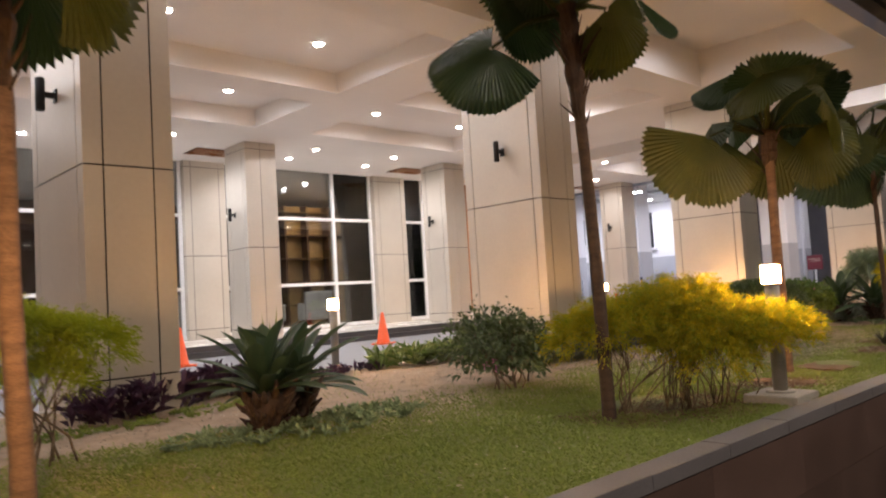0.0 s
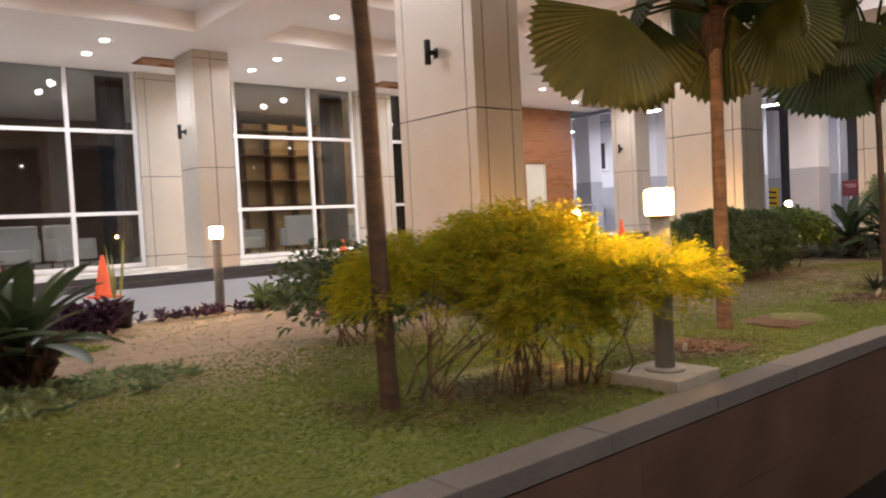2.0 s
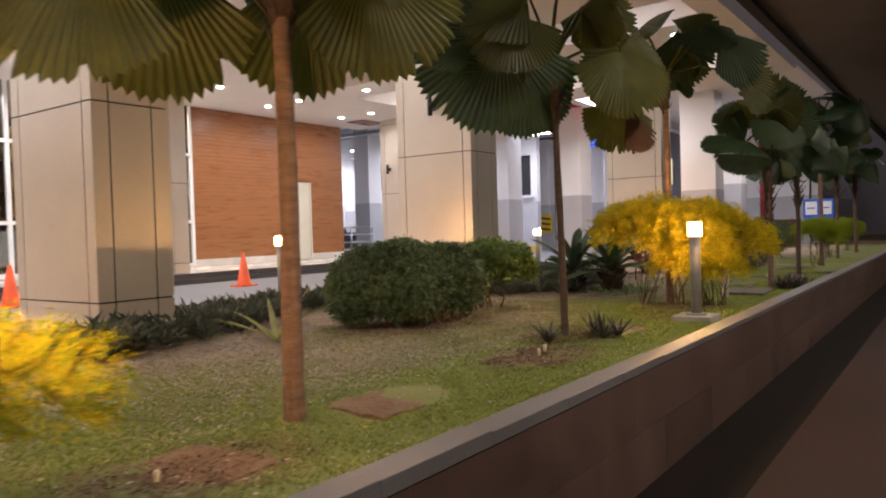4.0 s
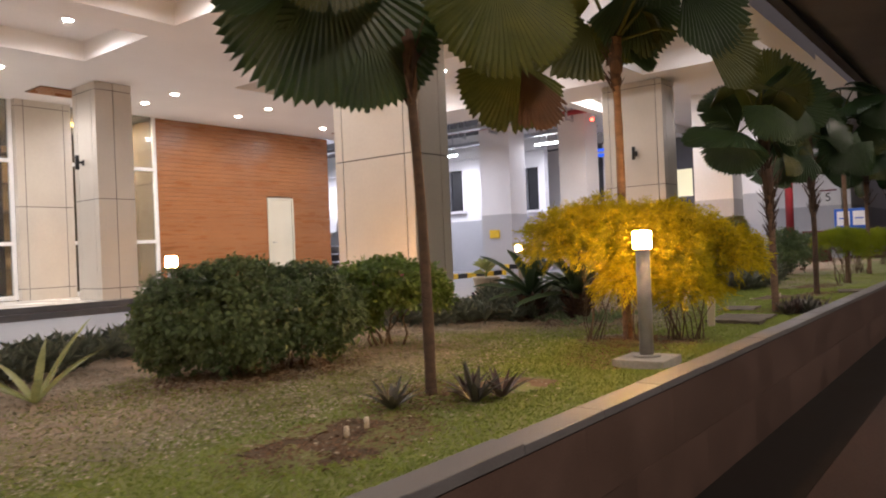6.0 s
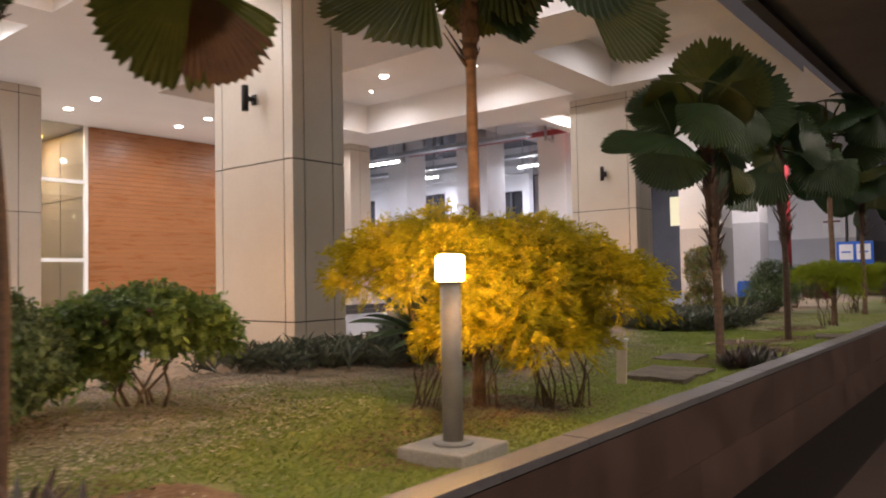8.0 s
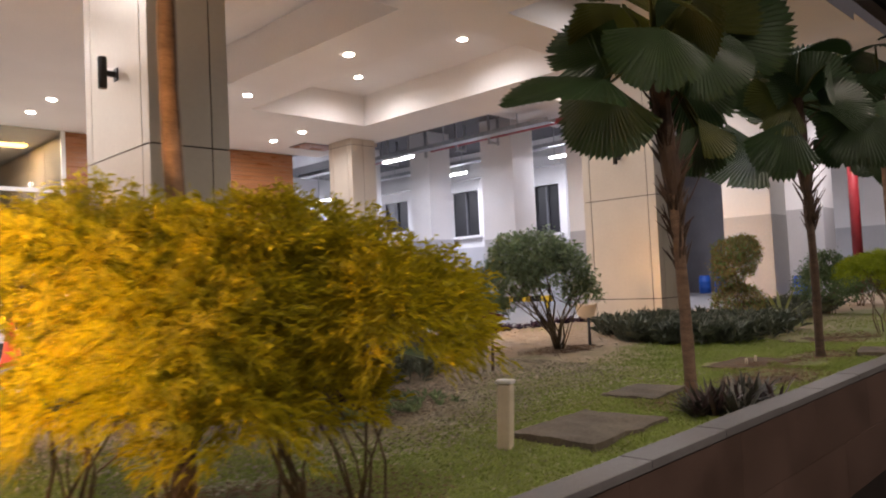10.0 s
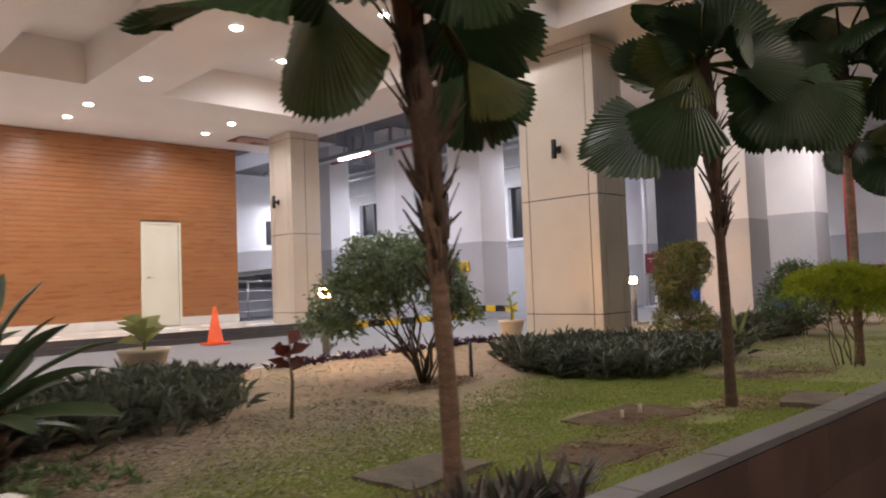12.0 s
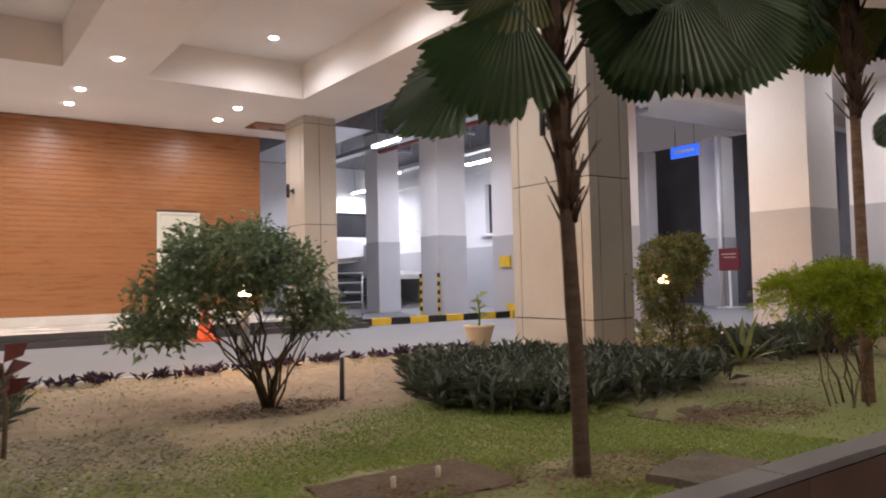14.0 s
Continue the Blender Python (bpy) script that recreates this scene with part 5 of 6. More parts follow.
def fan_palm(x, y, crown, lean, leaves, seed, scale=1.0, r0=0.055, stubs=26, shag=0.62, label="fan palm with round pleated leaves and a slender trunk", bark=None, hung=()):
    """leaves: rows of (azimuth in degrees, elevation of the petiole, its length, blade's tilt, fan, tone).
    hung: drooping leaves, rows of (hub x, y, z, tip x, y, z, blade, tone, how far the blade lies flat)."""
    th = thing("fan_palm", pose(x, y, 0), label, "palm tree", "fan palms")
    r = random.Random(seed)
    lx, ly = lean
    pts, rad = [], []
    N = 14
    for k in range(N + 1):
        f = k / N
        wob = 0.012 * math.sin(f * 9 + seed)
        pts.append((lx * f * f + wob, ly * f * f + wob * 0.6, -0.16 + (crown + 0.16) * f))
        rad.append(r0 * (1.25 - 0.38 * f + (0.22 if k == 0 else 0)) * (1 + 0.05 * math.sin(k * 2.7)))
    part("trunk", tube(bmesh.new(), pts, rad, 12), bark or BARK, th)
    wrap, wrad = [], []
    for k in range(13):
        h = crown - shag + (shag + 0.02) * k / 12
        f = h / crown
        wrap.append((lx * f * f + r.uniform(-0.006, 0.006), ly * f * f + r.uniform(-0.006, 0.006), h))
        wrad.append(r0 * (0.95 + 0.75 * min(k / 5, 1)) * r.uniform(0.88, 1.15))
    sheath = part("fibre_sheath", tube(bmesh.new(), wrap, wrad, 10, False), FIBRE, th, "shaggy brown old leaf bases")
    for i in range(stubs):
        a, h = r.uniform(0, 6.28), crown - shag * r.random() ** 0.8
        f = max(h / crown, 0)
        cx, cy = lx * f * f, ly * f * f
        ln = r.uniform(0.07, 0.26) * scale
        out = r.uniform(0.1, 0.75)
        b = Vector((cx + r0 * math.cos(a), cy + r0 * math.sin(a), h - 0.03))
        mid = b + Vector((math.cos(a) * out * 0.75, math.sin(a) * out * 0.75, 0.6)) * ln * 0.5
        tip = b + Vector((math.cos(a + r.uniform(-0.4, 0.4)) * out, math.sin(a) * out, r.uniform(0.6, 1.0))) * ln
        w = r.uniform(0.006, 0.013) * scale
        part("leaf_stub", tube(bmesh.new(), [b, mid, tip], [w, w * 0.8, w * 0.3], 5), FIBRE, sheath)
    top = Vector((lx, ly, crown - 0.02))
    for az, el, ln, tilt, fan, tone, *rest in leaves:
        a, e = radians(az), radians(el)
        d = Vector((math.cos(a) * math.cos(e), math.sin(a) * math.cos(e), math.sin(e)))
        flat = Vector((math.cos(a), math.sin(a), 0))
        hub = top + d * ln + Vector((0, 0, -0.10 * ln))
        mid = top + d * ln * 0.55 + Vector((0, 0, 0.05 * ln))
        leaf_ob = part("leaf", tube(bmesh.new(), [top, mid, hub], [0.017, 0.013, 0.009], 6), FIBRE if tone == 2 else PALMLEAF_OLD, th)
        bl = new("blade", FANS[fan % 4][tone])
        bl.parent = leaf_ob
        bl.matrix_basis = Matrix.Translation(hub) @ Matrix.Rotation(a, 4, "Z") @ Matrix.Rotation(radians(-tilt), 4, "Y") @ Matrix.Rotation(radians(rest[0] if rest else r.uniform(-50, 50)), 4, "X") @ Matrix.Scale(scale * r.uniform(0.92, 1.1), 4)
    for hx, hy, hz, tx, ty, tz, blade, tone, flat_part in hung:
        hub, tip = Vector((hx, hy, hz)), Vector((tx, ty, tz))
        d = tip - hub
        size = d.length
        d.normalize()
        up = Vector((-0.62, -0.78, 0.1)) * (1 - flat_part) + Vector((0, 0, 1)) * flat_part
        up = (up - d * up.dot(d)).normalized()
        side = up.cross(d)
        mid = (top + hub) / 2 + Vector((0, 0, 0.12 * (hub - top).length))
        leaf_ob = part("leaf", tube(bmesh.new(), [top, mid, hub], [0.015, 0.011, 0.008], 6), FIBRE if tone == 2 else PALMLEAF_OLD, th)
        bl = new("blade", BLADES[blade][tone])
        bl.parent = leaf_ob
        bl.matrix_basis = Matrix.Translation(hub) @ Matrix((d, side, up)).transposed().to_4x4() @ Matrix.Scale(size, 4)
    return th


def crown_leaves(seed, n, el=(0, 70), ln=(0.35, 0.7), tilt=(-70, 5), old=0.3):
    r = random.Random(seed)
    out = []
    for i in range(n):
        t = i / max(n - 1, 1)
        e = el[0] + (el[1] - el[0]) * t + r.uniform(-8, 8)
        out.append((i * 137.5 + seed * 47 + r.uniform(-22, 22), e, r.uniform(*ln), tilt[0] + (tilt[1] - tilt[0]) * t + r.uniform(-18, 18), r.randrange(4), 1 if r.random() < old else 0))
    return out


# azimuth, lift, petiole, tilt, fan, tone, roll of the leaves that hang lowest
fan_palm(3.62, 3.68, 2.28, (-0.05, 0.1), [(-55, 5, 0.35, -25, 3, 1, -60), (-100, 15, 0.3, -55, 1, 0, 20), (130, 15, 0.4, -40, 0, 0, -50)] + crown_leaves(1, 5, (30, 75)), 1, 1.0, 0.040, 24)
fan_palm(6.22, 2.74, 2.26, (-0.06, 0.05), [(139, -18, 0.45, -24, 1, 0, -55), (-50, 5, 0.22, -60, 2, 1, -40), (-20, 25, 0.5, -30, 0, 0, 40)] + crown_leaves(2, 4, (30, 75)), 2, 0.84, 0.032, 38, bark=SHADEBARK)
fan_palm(8.77, 2.82, 1.85, (0.0, 0.0), crown_leaves(3, 7, (22, 80), old=0.6), 3, 0.98, 0.038, 14, 0.3, hung=[
    (-0.76, 0.11, 1.76, -1.05, 0.22, 1.3, 1, 1, 0.2),
    (0.14, 0.01, 1.89, 0.13, 0.02, 1.31, 0, 1, 0.1),
    (-0.43, 0.23, 1.84, -0.35, 0.23, 1.26, 0, 1, 0.2),
    (0.25, -0.25, 1.88, 0.45, -0.40, 1.42, 1, 1, 0.25),
    (-0.25, 0.40, 1.86, -0.36, 0.62, 1.44, 1, 1, 0.25),
    (0.30, 0.15, 1.98, 0.62, 0.22, 1.70, 1, 0, 0.4)])
fan_palm(11.24, 2.78, 1.84, (-0.07, 0.02), crown_leaves(4, 4, (45, 80)), 4, 0.86, 0.023, 24, 0.45, bark=SHADEBARK, hung=[
    (-0.35, 0.23, 2.02, -0.52, 0.56, 1.45, 2, 0, 0.3),
    (-0.35, 0.32, 2.0, -0.63, 0.72, 1.97, 0, 0, 0.4),
    (-0.3, 0.07, 2.29, -0.58, 0.47, 2.12, 1, 1, 0.4),
    (0.42, -0.28, 1.6, 0.39, -0.25, 1.24, 1, 1, 0.1),
    (0.42, -0.32, 1.56, 0.51, -0.43, 1.24, 3, 2, 0.1),
    (0.1, -0.4, 1.89, 0.25, -0.61, 1.5, 2, 1, 0.3),
    (0.29, -0.06, 2.29, 0.51, -0.38, 2.09, 1, 1, 0.3),
    (-0.23, 0.13, 1.77, -0.31, 0.23, 1.34, 2, 0, 0.3)])
fan_palm(13.56, 2.81, 2.15, (-0.02, 0.0), crown_leaves(5, 4, (40, 78), old=0.5), 5, 0.85, 0.030, 16, 0.35, hung=[
    (0.15, -0.03, 2.24, 0.41, -0.19, 2.05, 1, 0, 0.4),
    (0.24, -0.54, 2.12, 0.54, -0.91, 1.88, 0, 1, 0.2),
    (0.07, -0.09, 2.53, 0.2, -0.25, 2.04, 1, 0, 0.2),
    (-0.22, 0.11, 2.26, -0.66, 0.5, 2.04, 1, 1, 0.4),
    (0.23, -0.45, 2.53, 0.35, -0.77, 2.0, 0, 0, 0.3)])
fan_palm(16.31, 2.46, 1.82, (-0.14, 0.03), crown_leaves(6, 4, (55, 85), (0.3, 0.55)), 6, 0.90, 0.029, 120, 1.15, hung=[
    (-0.5, 0.13, 1.68, -1.0, 0.38, 1.58, 1, 0, 0.7),
    (-0.34, 0.19, 1.7, -0.35, 0.55, 1.45, 2, 0, 0.35),
    (-0.19, 0.18, 1.93, -0.43, 0.55, 1.98, 1, 0, 0.3),
    (-0.36, -0.14, 1.91, -0.5, -0.14, 1.57, 1, 0, 0.3),
    (0.04, -0.11, 1.5, 0.12, -0.25, 1.26, 3, 1, 0.2),
    (0.08, -0.08, 1.43, 0.05, -0.05, 1.18, 0, 0, 0.1),
    (0.01, -0.15, 1.9, 0.1, -0.38, 1.63, 2, 0, 0.3),
    (0.27, 0.01, 2.15, 0.61, -0.18, 2.11, 2, 0, 0.4),
    (0.12, 0.01, 2.04, 0.26, -0.16, 2.55, 1, 1, 0.3),
    (0.29, -0.04, 2.01, 0.58, -0.4, 2.33, 1, 0, 0.3),
    (0.08, -0.09, 1.46, 0.1, -0.13, 1.17, 1, 0, 0.1),
    (0.17, -0.02, 1.76, 0.22, -0.08, 1.41, 1, 0, 0.2)])
fan_palm(18.70, 2.55, 1.95, (-0.10, 0.02), crown_leaves(7, 4, (55, 85), (0.3, 0.55)), 7, 0.9, 0.028, 110, 1.0, bark=SHADEBARK, hung=[
    (-0.28, 0.25, 1.62, -0.53, 0.65, 1.46, 1, 0, 0.45),
    (-0.13, 0.12, 1.84, -0.43, 0.4, 2.09, 0, 0, 0.4),
    (-0.25, 0.03, 1.79, -0.4, 0.1, 1.32, 0, 0, 0.2),
    (0.34, -0.18, 1.72, 0.23, -0.08, 1.44, 0, 0, 0.1),
    (0.4, -0.43, 1.81, 0.34, -0.45, 1.38, 2, 0, 0.3),
    (0.05, -0.04, 2.04, 0.36, -0.2, 2.39, 2, 0, 0.3),
    (-0.01, -0.13, 1.9, 0.26, -0.44, 1.98, 1, 0, 0.4),
    (-0.1, -0.04, 2.03, -0.31, 0.15, 2.28, 1, 0, 0.3),
    (0.28, -0.32, 1.86, 0.29, -0.45, 1.41, 2, 0, 0.3),
    (-0.18, 0.04, 1.98, -0.43, 0.21, 1.77, 1, 1, 0.2)])
fan_palm(21.2, 2.6, 2.45, (0.0, 0.0), [(140, 5, 0.4, -20, 1, 0, -55), (-45, 0, 0.35, -30, 3, 0, -50)] + crown_leaves(8, 10, (15, 75)), 8, 1.0, 0.030, 70, 0.8)
fan_palm(24.0, 2.7, 2.0, (0.05, 0.0), [(140, 0, 0.4, -20, 1, 0, -55)] + crown_leaves(9, 9, (5, 75)), 9, 1.0, 0.030, 50, 0.8)
fan_palm(27.2, 2.7, 2.0, (-0.05, 0.0), crown_leaves(10, 10, (0, 75)), 10, 1.0, 0.030, 40, 0.8)


# stout rosette plants
def strap_data(L, seed):
    """A broad smooth strap leaf along +x: keeled, arching, round-shouldered, with a pointed tip."""
    r = random.Random(seed)
    verts, faces = [], []
    n, lean = 14, r.uniform(-0.06, 0.06)
    for k in range(n + 1):
        f = k / n
        w = 0.047 * (0.62 + 0.38 * math.sin(min(f * 2.6, math.pi / 2))) * (1 - max(f - 0.78, 0) ** 1.6 * 9.5) if f < 1 else 0.001
        w = max(w, 0.001)
        p = Vector((L * f * (1 - 0.07 * f), lean * L * f * f, 0.20 * L * f - 0.30 * L * f * f))
        curl = 0.34 * w
        verts += [(p.x, p.y - w, p.z + curl), (p.x, p.y - w * 0.5, p.z + curl * 0.3), (p.x, p.y, p.z), (p.x, p.y + w * 0.5, p.z + curl * 0.3), (p.x, p.y + w, p.z + curl)]
        if k:
            b = 5 * (k - 1)
            faces += [(b + q, b + q + 1, b + q + 6, b + q + 5) for q in range(4)]
    return verts, faces


FRONDS = [from_data("leaf", *strap_data(L, i), CYCADLEAF) for i, L in enumerate((0.46, 0.54, 0.60, 0.50))]
for me in FRONDS:
    me.polygons.foreach_set("use_smooth", [True] * len(me.polygons))
scale_bm = bmesh.new()
tube(scale_bm, [(0, 0, 0), (0.05, 0, 0.035), (0.085, 0, 0.085)], [0.024, 0.019, 0.007], 5)
BASE_MESH = bpy.data.meshes.new("old_leaf_base")
scale_bm.to_mesh(BASE_MESH)
scale_bm.free()
BASE_MESH.materials.append(FIBRE)


def strap_plant(x, y, h, n, seed, label, size=1.0):
    th = thing("strap_leaf_plant", pose(x, y, lawn_height(x, y)), label, "rosette plant", "stout rosette plants")
    r = random.Random(seed)
    trunk = part("trunk", lathe([(0.075, -0.05), (0.085, 0.04), (0.105, h * 0.5), (0.13, h * 0.85), (0.06, h)], 14), FIBRE, th, "stout shaggy brown trunk")
    for i in range(44):
        a, t = i * 2.4, i / 44
        ob = new("old_leaf_base", BASE_MESH)
        ob.parent = trunk
        ob.matrix_basis = Matrix.Translation((0.08 * math.cos(a), 0.08 * math.sin(a), 0.02 + (h - 0.05) * t)) @ Matrix.Rotation(a, 4, "Z") @ Matrix.Rotation(r.uniform(-0.5, 0.4), 4, "Y") @ Matrix.Scale(0.55 + 0.75 * t * r.uniform(0.8, 1.2), 4)
    for i in range(n):
        t = i / n
        fr = new("leaf", FRONDS[i % 4])
        fr.parent = th
        lift = 2 + 76 * t + r.uniform(-7, 7)
        fr.matrix_basis = Matrix.Translation((0, 0, h - 0.02)) @ Matrix.Rotation(i * 2.39996 + r.uniform(-0.2, 0.2), 4, "Z") @ Matrix.Rotation(radians(-lift), 4, "Y") @ Matrix.Rotation(r.uniform(-0.4, 0.4), 4, "X") @ Matrix.Scale(size * r.uniform(0.82, 1.1), 4)
    return th


strap_plant(5.04, 4.29, 0.22, 28, 1, "dark green rosette plant with broad strap leaves")
strap_plant(5.34, 4.47, 0.20, 24, 2, "dark green strap-leaved plant growing against another")
strap_plant(15.16, 4.05, 0.26, 30, 3, "dark green strap-leaved plant on a stout shaggy stem", 1.25)
strap_plant(15.02, 4.50, 0.24, 24, 4, "dark green strap-leaved plant behind another in the bed", 1.15)

# ---- smaller plants and garden things ----
redp = thing("red_leaf_plant", pose(16.88, 4.40, -0.05), "thin young plant with dark red leaves", "plant")
part("stem", tube(bmesh.new(), [(0, 0, -0.03), (0.012, 0, 0.20), (-0.005, 0.01, 0.42)], [0.013, 0.010, 0.007], 7), TWIG, redp)
for i in range(9):
    a, e = i * 2.4, 0.3 + 0.12 * (i % 4)
    at = np.array([[0.0, 0.01, 0.26 + 0.020 * i]])
    me = leaf_mesh("leaf", at, np.array([[math.cos(a), math.sin(a), 0.9 - 0.35 * (i % 4)]]), np.array([[-math.cos(a + 0.9), -math.sin(a + 0.9), 0.5]]), np.array([0.15]), np.array([0.10]), REDLEAF, 0.1)
    lf = new("leaf", me)
    lf.parent = redp


def pot_plant(m, label, scale, n, leaf_l, seed, tall):
    th = thing("potted_plant", m, label, "potted plant", "potted plants")
    p = part("pot", lathe([(0.085 * scale, 0), (0.12 * scale, 0.12 * scale), (0.145 * scale, 0.22 * scale), (0.155 * scale, 0.23 * scale), (0.155 * scale, 0.25 * scale), (0.13 * scale, 0.25 * scale), (0.125 * scale, 0.22 * scale)], 24), CERAMIC, th, "cream glazed pot")
    part("soil", lathe([(0.12 * scale, 0.221 * scale), (0.10 * scale, 0.235 * scale)], 20), SOIL, p)
    r = random.Random(seed)
    part("stem", tube(bmesh.new(), [(0, 0, 0.2 * scale), (0.01, 0, 0.2 * scale + tall * 0.5), (-0.01, 0.01, 0.2 * scale + tall)], [0.012, 0.010, 0.007], 7), BRIGHTLEAF, th)
    for i in range(n):
        a = i * 2.4
        me = leaf_mesh("leaf", np.array([[0, 0, 0.2 * scale + tall * (0.35 + 0.65 * i / n)]]), np.array([[math.cos(a), math.sin(a), r.uniform(0.3, 1.2)]]), np.array([[-math.cos(a + 0.6), -math.sin(a + 0.6), 0.7]]), np.array([leaf_l * r.uniform(0.8, 1.1)]), np.array([leaf_l * 0.46]), STRIPELEAF, 0.25)
        lf = new("leaf", me)
        lf.parent = th
    return th


pot_plant(pose(21.28, 6.45, -0.02), "cream pot with a small broad-leaved plant", 1.05, 6, 0.17, 1, 0.36)
pot_plant(pose(16.75, 6.25, -0.02), "cream pot with a pale broad-leaved plant", 1.25, 13, 0.27, 2, 0.24)
bp = thing("black_pot_plant", pose(6.35, 6.5, -0.02), "black pot with a tall yellow-green snake plant", "potted plant")
part("pot", lathe([(0.10, 0), (0.13, 0.20), (0.14, 0.21), (0.12, 0.20)], 20), BLACK, bp)
for i in range(5):
    me = leaf_mesh("leaf", np.array([[0.02 * math.cos(i * 2.1), 0.02 * math.sin(i * 2.1), 0.17]]), np.array([[0.12 * math.cos(i * 2.1), 0.12 * math.sin(i * 2.1), 1.0]]), np.array([[1.0, 0.3, 0]]), np.array([0.55 - 0.06 * i]), np.array([0.045]), STRIPELEAF, -0.0)
    lf = new("leaf", me)
    lf.parent = bp
rosette("broad_leaf_plant", pose(5.75, 6.4, 0), "pale variegated broad-leaved plant in the border", 9, 0.34, 0.10, STRIPELEAF, 58, lift=(0.5, 1.3), arch=0.2)
stub = thing("garden_post", pose(14.95, 2.66, -0.085, 2, 3, 20) @ Matrix.Scale(1.15, 4), "short square cream post with a white cap in the lawn", "post")
part("post", boxes((-0.027, -0.027, 0.0, 0.027, 0.027, 0.246), bevel=0.008), CERAMIC, stub)
part("cap", boxes((-0.031, -0.031, 0.2465, 0.031, 0.031, 0.262), bevel=0.005), FRAME, stub, "white cap")
tagged(obj("marker_rod", tube(bmesh.new(), [(18.80, 4.76, -0.10), (18.81, 4.77, 0.22)], [0.016, 0.015], 8), DARKPAINT), "short dark marker rod in the lawn", "rod")


def lid(x, y, w, d, turn, label, thick=0.03, material=None, studs=()):
    th = thing("drain_cover", pose(x, y, lawn_height(x, y) - 0.002, 0, 0, turn), label, "drain cover", "drain covers")
    bm = bmesh.new()
    box(bm, -w / 2, -d / 2, -0.05, w / 2, d / 2, thick)
    bmesh.ops.subdivide_edges(bm, edges=bm.edges[:], cuts=9, use_grid_fill=True)
    for v in bm.verts:
        v.co += Vector((noise.noise((v.co.x * 7 + x, v.co.y * 7, 0)) * 0.016, noise.noise((v.co.x * 7, v.co.y * 7 + x, 5)) * 0.016, noise.noise((v.co.x * 9, v.co.y * 9, x)) * 0.009))
    part("slab", bm, material or CONCRETE, th)
    for sx, sy in studs:
        part("stud", lathe([(0.010, thick - 0.01), (0.010, thick + 0.040), (0.007, thick + 0.044)], 10, centre=(sx, sy)), CERAMIC, th, "short pale pipe stud")
    return th


lid(8.02, 2.62, 0.62, 0.42, 6, "worn brown concrete drain cover in the grass", 0.006, SOIL, ((-0.05, -0.02),))
lid(9.22, 2.66, 0.52, 0.40, -4, "worn brown concrete drain cover in the grass", 0.006, SOIL)
lid(10.42, 2.55, 0.62, 0.46, 3, "dark concrete drain cover with two pale studs", 0.006, DARKSOIL, ((0.05, 0.02), (0.2, 0.05)))
lid(11.56, 2.52, 0.40, 0.40, 8, "dark concrete drain cover in the grass", 0.006, SOIL)
lid(15.43, 2.54, 0.66, 0.46, 2, "flat square concrete drain cover in the lawn", 0.022, SLABCON)
lid(16.55, 2.88, 0.50, 0.34, 5, "flat square concrete drain cover in the lawn", 0.018, SLABCON)
lid(18.12, 2.86, 0.72, 0.46, 0, "soil-covered drain cover with pale studs", 0.006, DARKSOIL, ((-0.10, 0.0), (0.12, 0.02)))
lid(20.2, 3.1, 0.7, 0.4, 0, "soil-covered drain cover in the lawn", 0.005, DARKSOIL)
lid(19.06, 2.22, 0.46, 0.30, 12, "broken thick concrete block beside the coping", 0.032, SLABCON)
lid(17.35, 2.55, 0.55, 0.42, 0, "soil-covered drain cover near the palms", 0.005, DARKSOIL)


# ---- grass and litter ----
def scatter(name, n, L, W, material, seed, keep, label, category, flat=False, area=(2.6, 24.0, 2.0, 6.6)):
    r = np.random.default_rng(seed)
    x, y = r.uniform(area[0], area[1], n), r.uniform(area[2], area[3], n)
    ok = keep(x, y, r.random(n))
    x, y = x[ok], y[ok]
    z = np.array([lawn_height(a, b) for a, b in zip(x, y)])
    m = len(x)
    ang = r.uniform(0, 2 * math.pi, m)
    up = np.full(m, 0.12) if flat else r.uniform(0.5, 2.2, m)
    along = np.stack([np.cos(ang), np.sin(ang), up], 1)
    face = np.stack([r.normal(size=m) * 0.3, r.normal(size=m) * 0.3, np.ones(m)], 1) if flat else np.stack([-np.cos(ang), -np.sin(ang), np.ones(m) * 0.6], 1)
    me = leaf_mesh(name, np.stack([x, y, z + (0.006 if flat else -0.004)], 1), along, face, L * r.uniform(0.5, 1.3, m), W * r.uniform(0.7, 1.3, m), material, 0.05 if flat else 0.25)
    tagged(new(name, me), label, category, kind="stuff")


def bareness(x, y):
    v = np.array([noise.noise((a * 0.55, b * 0.55, 4.0)) for a, b in zip(x, y)])
    return v * 0.95 + np.clip((y - 3.1) / 2.4, 0, 1.0) + 0.45 * np.exp(-((x - 15.4) / 1.5) ** 2) * np.clip((y - 2.95) / 0.5, 0, 1) + 0.4 * np.exp(-((x - 11.2) / 2.6) ** 2) * np.clip((y - 2.8) / 0.6, 0, 1)


PATCHES = [(8.02, 2.62, 0.40), (9.22, 2.66, 0.36), (10.42, 2.55, 0.42), (11.56, 2.52, 0.3), (15.43, 2.54, 0.40), (16.55, 2.88, 0.3), (18.05, 2.95, 0.42), (20.2, 3.1, 0.42), (19.06, 2.22, 0.28), (17.35, 2.55, 0.34),
           (11.2, 4.2, 0.6), (13.6, 2.75, 0.7), (6.9, 2.8, 0.55), (18.32, 4.8, 0.5), (18.8, 2.6, 0.42), (17.55, 2.45, 0.42), (20.4, 2.85, 0.5), (18.3, 2.55, 0.3), (21.1, 2.6, 0.4)]


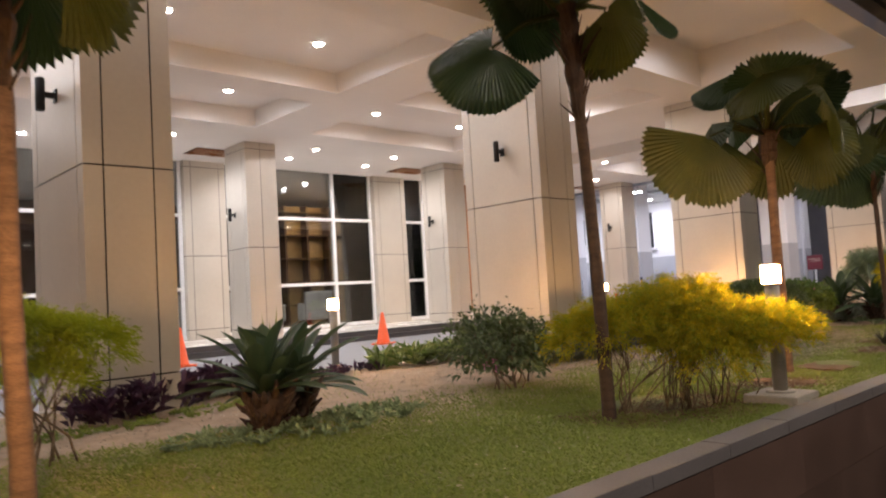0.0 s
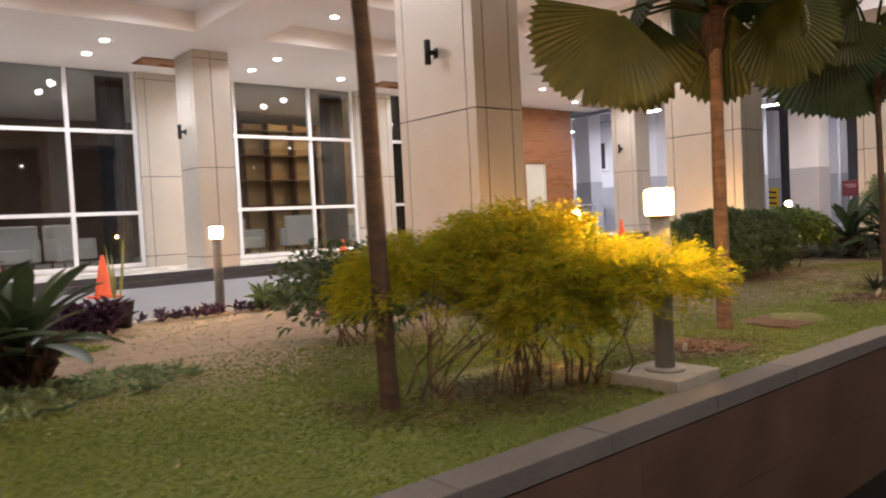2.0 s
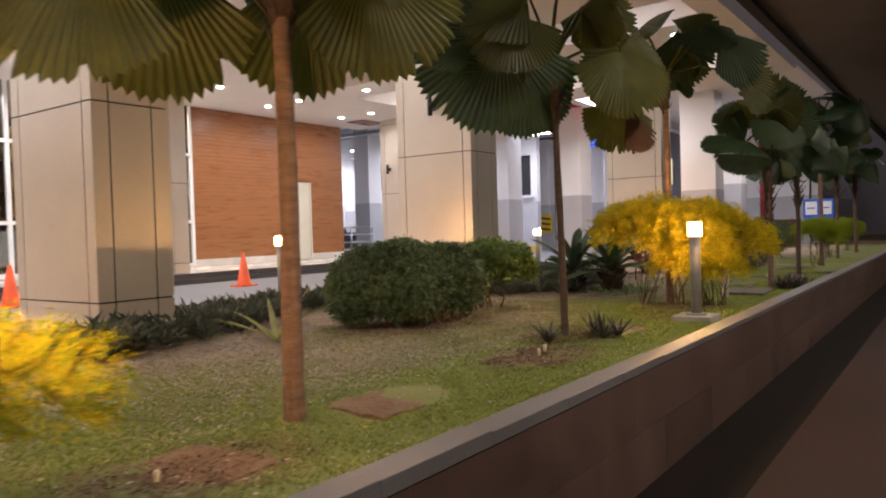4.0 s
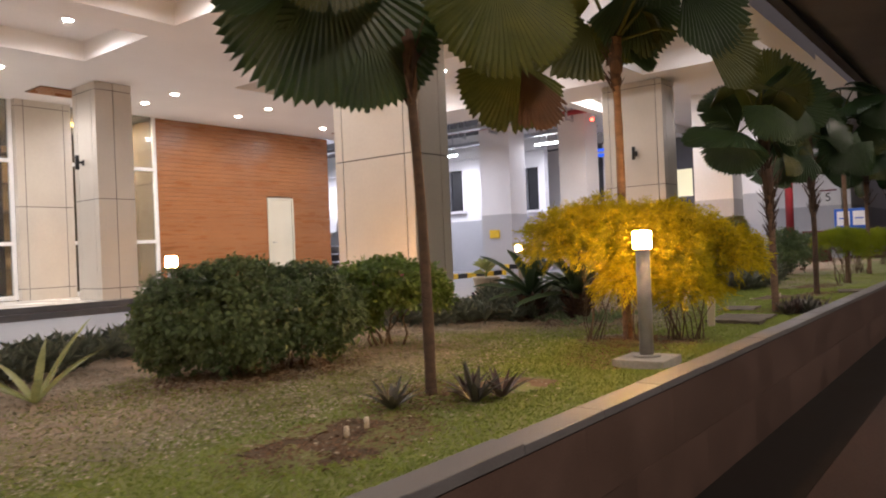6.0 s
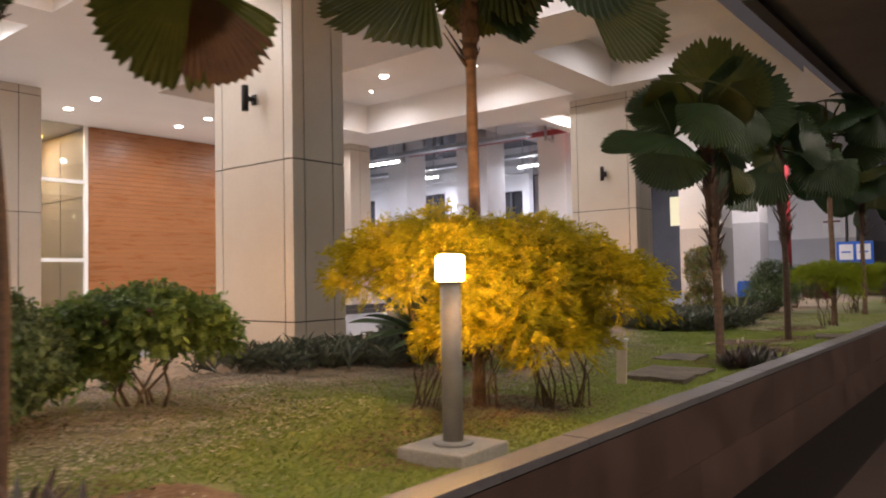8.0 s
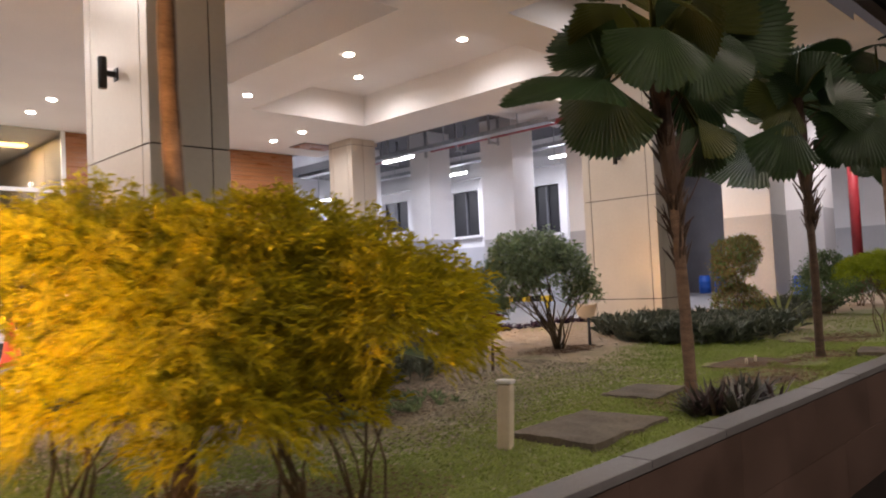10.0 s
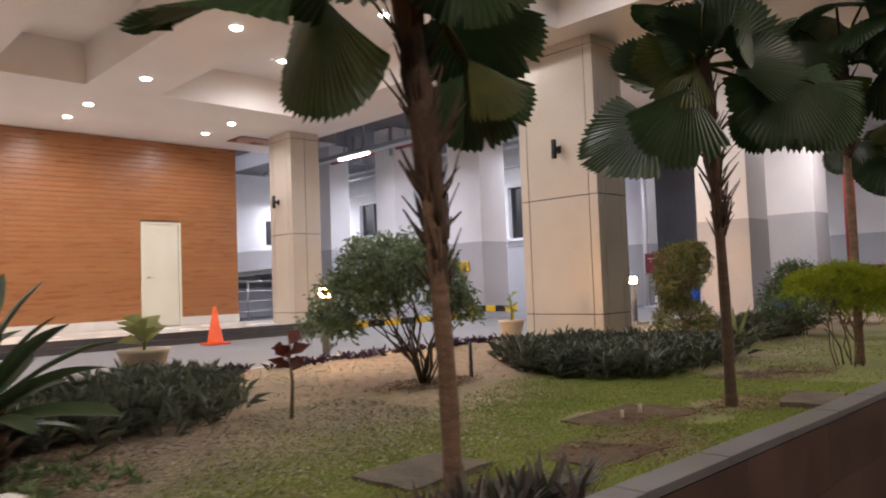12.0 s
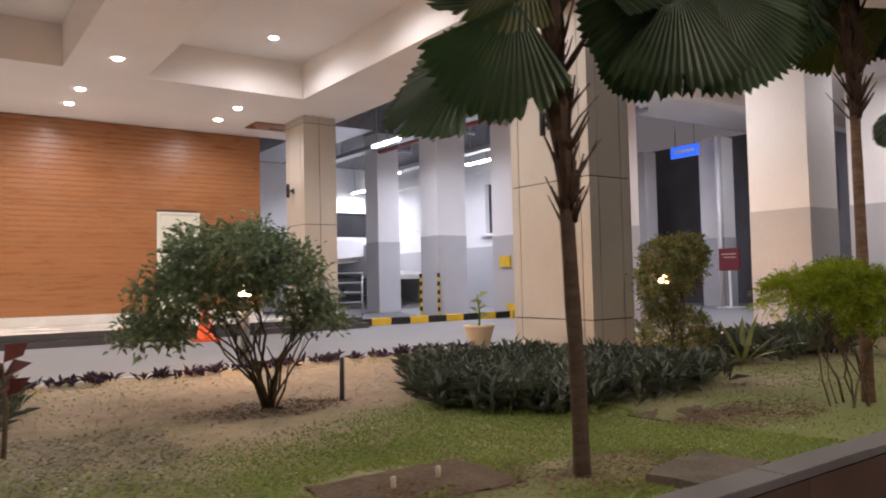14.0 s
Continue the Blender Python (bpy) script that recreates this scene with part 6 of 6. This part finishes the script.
def grassy(x, y, u):
    k = u > bareness(x, y) * 1.15
    for px, py, pr in PATCHES:
        k &= ((x - px) ** 2 + ((y - py) * 1.35) ** 2) > (pr * (0.66 + 0.34 * u)) ** 2
    return k


scatter("grass", 540000, 0.028, 0.0042, GRASSLEAF, 71, grassy, "short uneven green lawn grass", "grass", False, (2.6, 20.0, 2.0, 4.6))
scatter("grass", 90000, 0.032, 0.006, GRASSLEAF, 74, grassy, "short sparse grass along the driveway border", "grass", False, (2.6, 24.0, 2.03, 6.6))
scatter("leaf_litter", 42000, 0.024, 0.012, DRYLEAF, 72, lambda x, y, u: (u < 0.12 + bareness(x, y) * 0.8), "dry fallen leaves scattered over soil", "leaf litter", True)

MULCH = [(10.42, 2.55, 0.46, 0.3), (6.9, 2.6, 0.75, 0.36), (13.6, 2.65, 0.8, 0.4), (11.2, 2.75, 0.42, 0.3), (12.71, 2.5, 0.5, 0.3), (11.2, 4.1, 0.75, 0.45), (15.15, 4.1, 0.7, 0.5), (16.4, 2.5, 0.4, 0.3), (6.2, 2.75, 0.3, 0.25), (18.15, 2.8, 0.55, 0.3), (18.9, 2.5, 0.5, 0.28), (17.5, 2.45, 0.45, 0.28), (20.4, 2.85, 0.6, 0.28), (8.1, 2.6, 0.5, 0.3), (18.3, 4.75, 0.5, 0.25)]


def mulched(x, y, u):
    near_bed = np.full(len(x), 9.0)
    for mx, my, rx, ry in MULCH:
        near_bed = np.minimum(near_bed, ((x - mx) / rx) ** 2 + ((y - my) / ry) ** 2)
    return near_bed < 0.4 + u


scatter("leaf_litter", 30000, 0.026, 0.013, DRYLEAF, 75, lambda x, y, u: u < 0.35 + 0.4 * bareness(x, y), "dry fallen leaves between lawn and bed", "leaf litter", True, (13.4, 17.6, 2.9, 4.7))
scatter("leaf_litter", 52000, 0.024, 0.012, DRYLEAF, 76, lambda x, y, u: u < 0.2 + 0.55 * bareness(x, y), "dry fallen leaves on thin grass", "leaf litter", True, (8.2, 14.0, 2.95, 5.2))
scatter("mulch", 230000, 0.022, 0.010, BROWNLEAF, 73, mulched, "brown leaf mulch and soil under shrubs", "mulch", True, (6.0, 21.5, 2.04, 5.2))

# ---- coping stones ----
x = -2.0
k = 0
while x < 30:
    w = 0.60
    rise = 0.026 * min(max((10.8 - x) / 3.4, 0.0), 1.0)
    part("coping_stone", boxes((x + 0.0008, 1.867, -0.030, x + w - 0.0008, 1.996, 0.004 + rise + 0.0015 * (k % 3)), bevel=0.004), COPING, wall)
    x, k = x + w, k + 1
for row in range(2):
    x = -2.0 + 0.45 * row
    while x < 30:
        part("wall_tile", boxes((x + 0.0008, 1.872, WALKZ + 0.002 + row * 0.2985, x + 0.8992, 1.8845, WALKZ + 0.2985 + row * 0.2985)), GRANITE, wall)
        x += 0.9
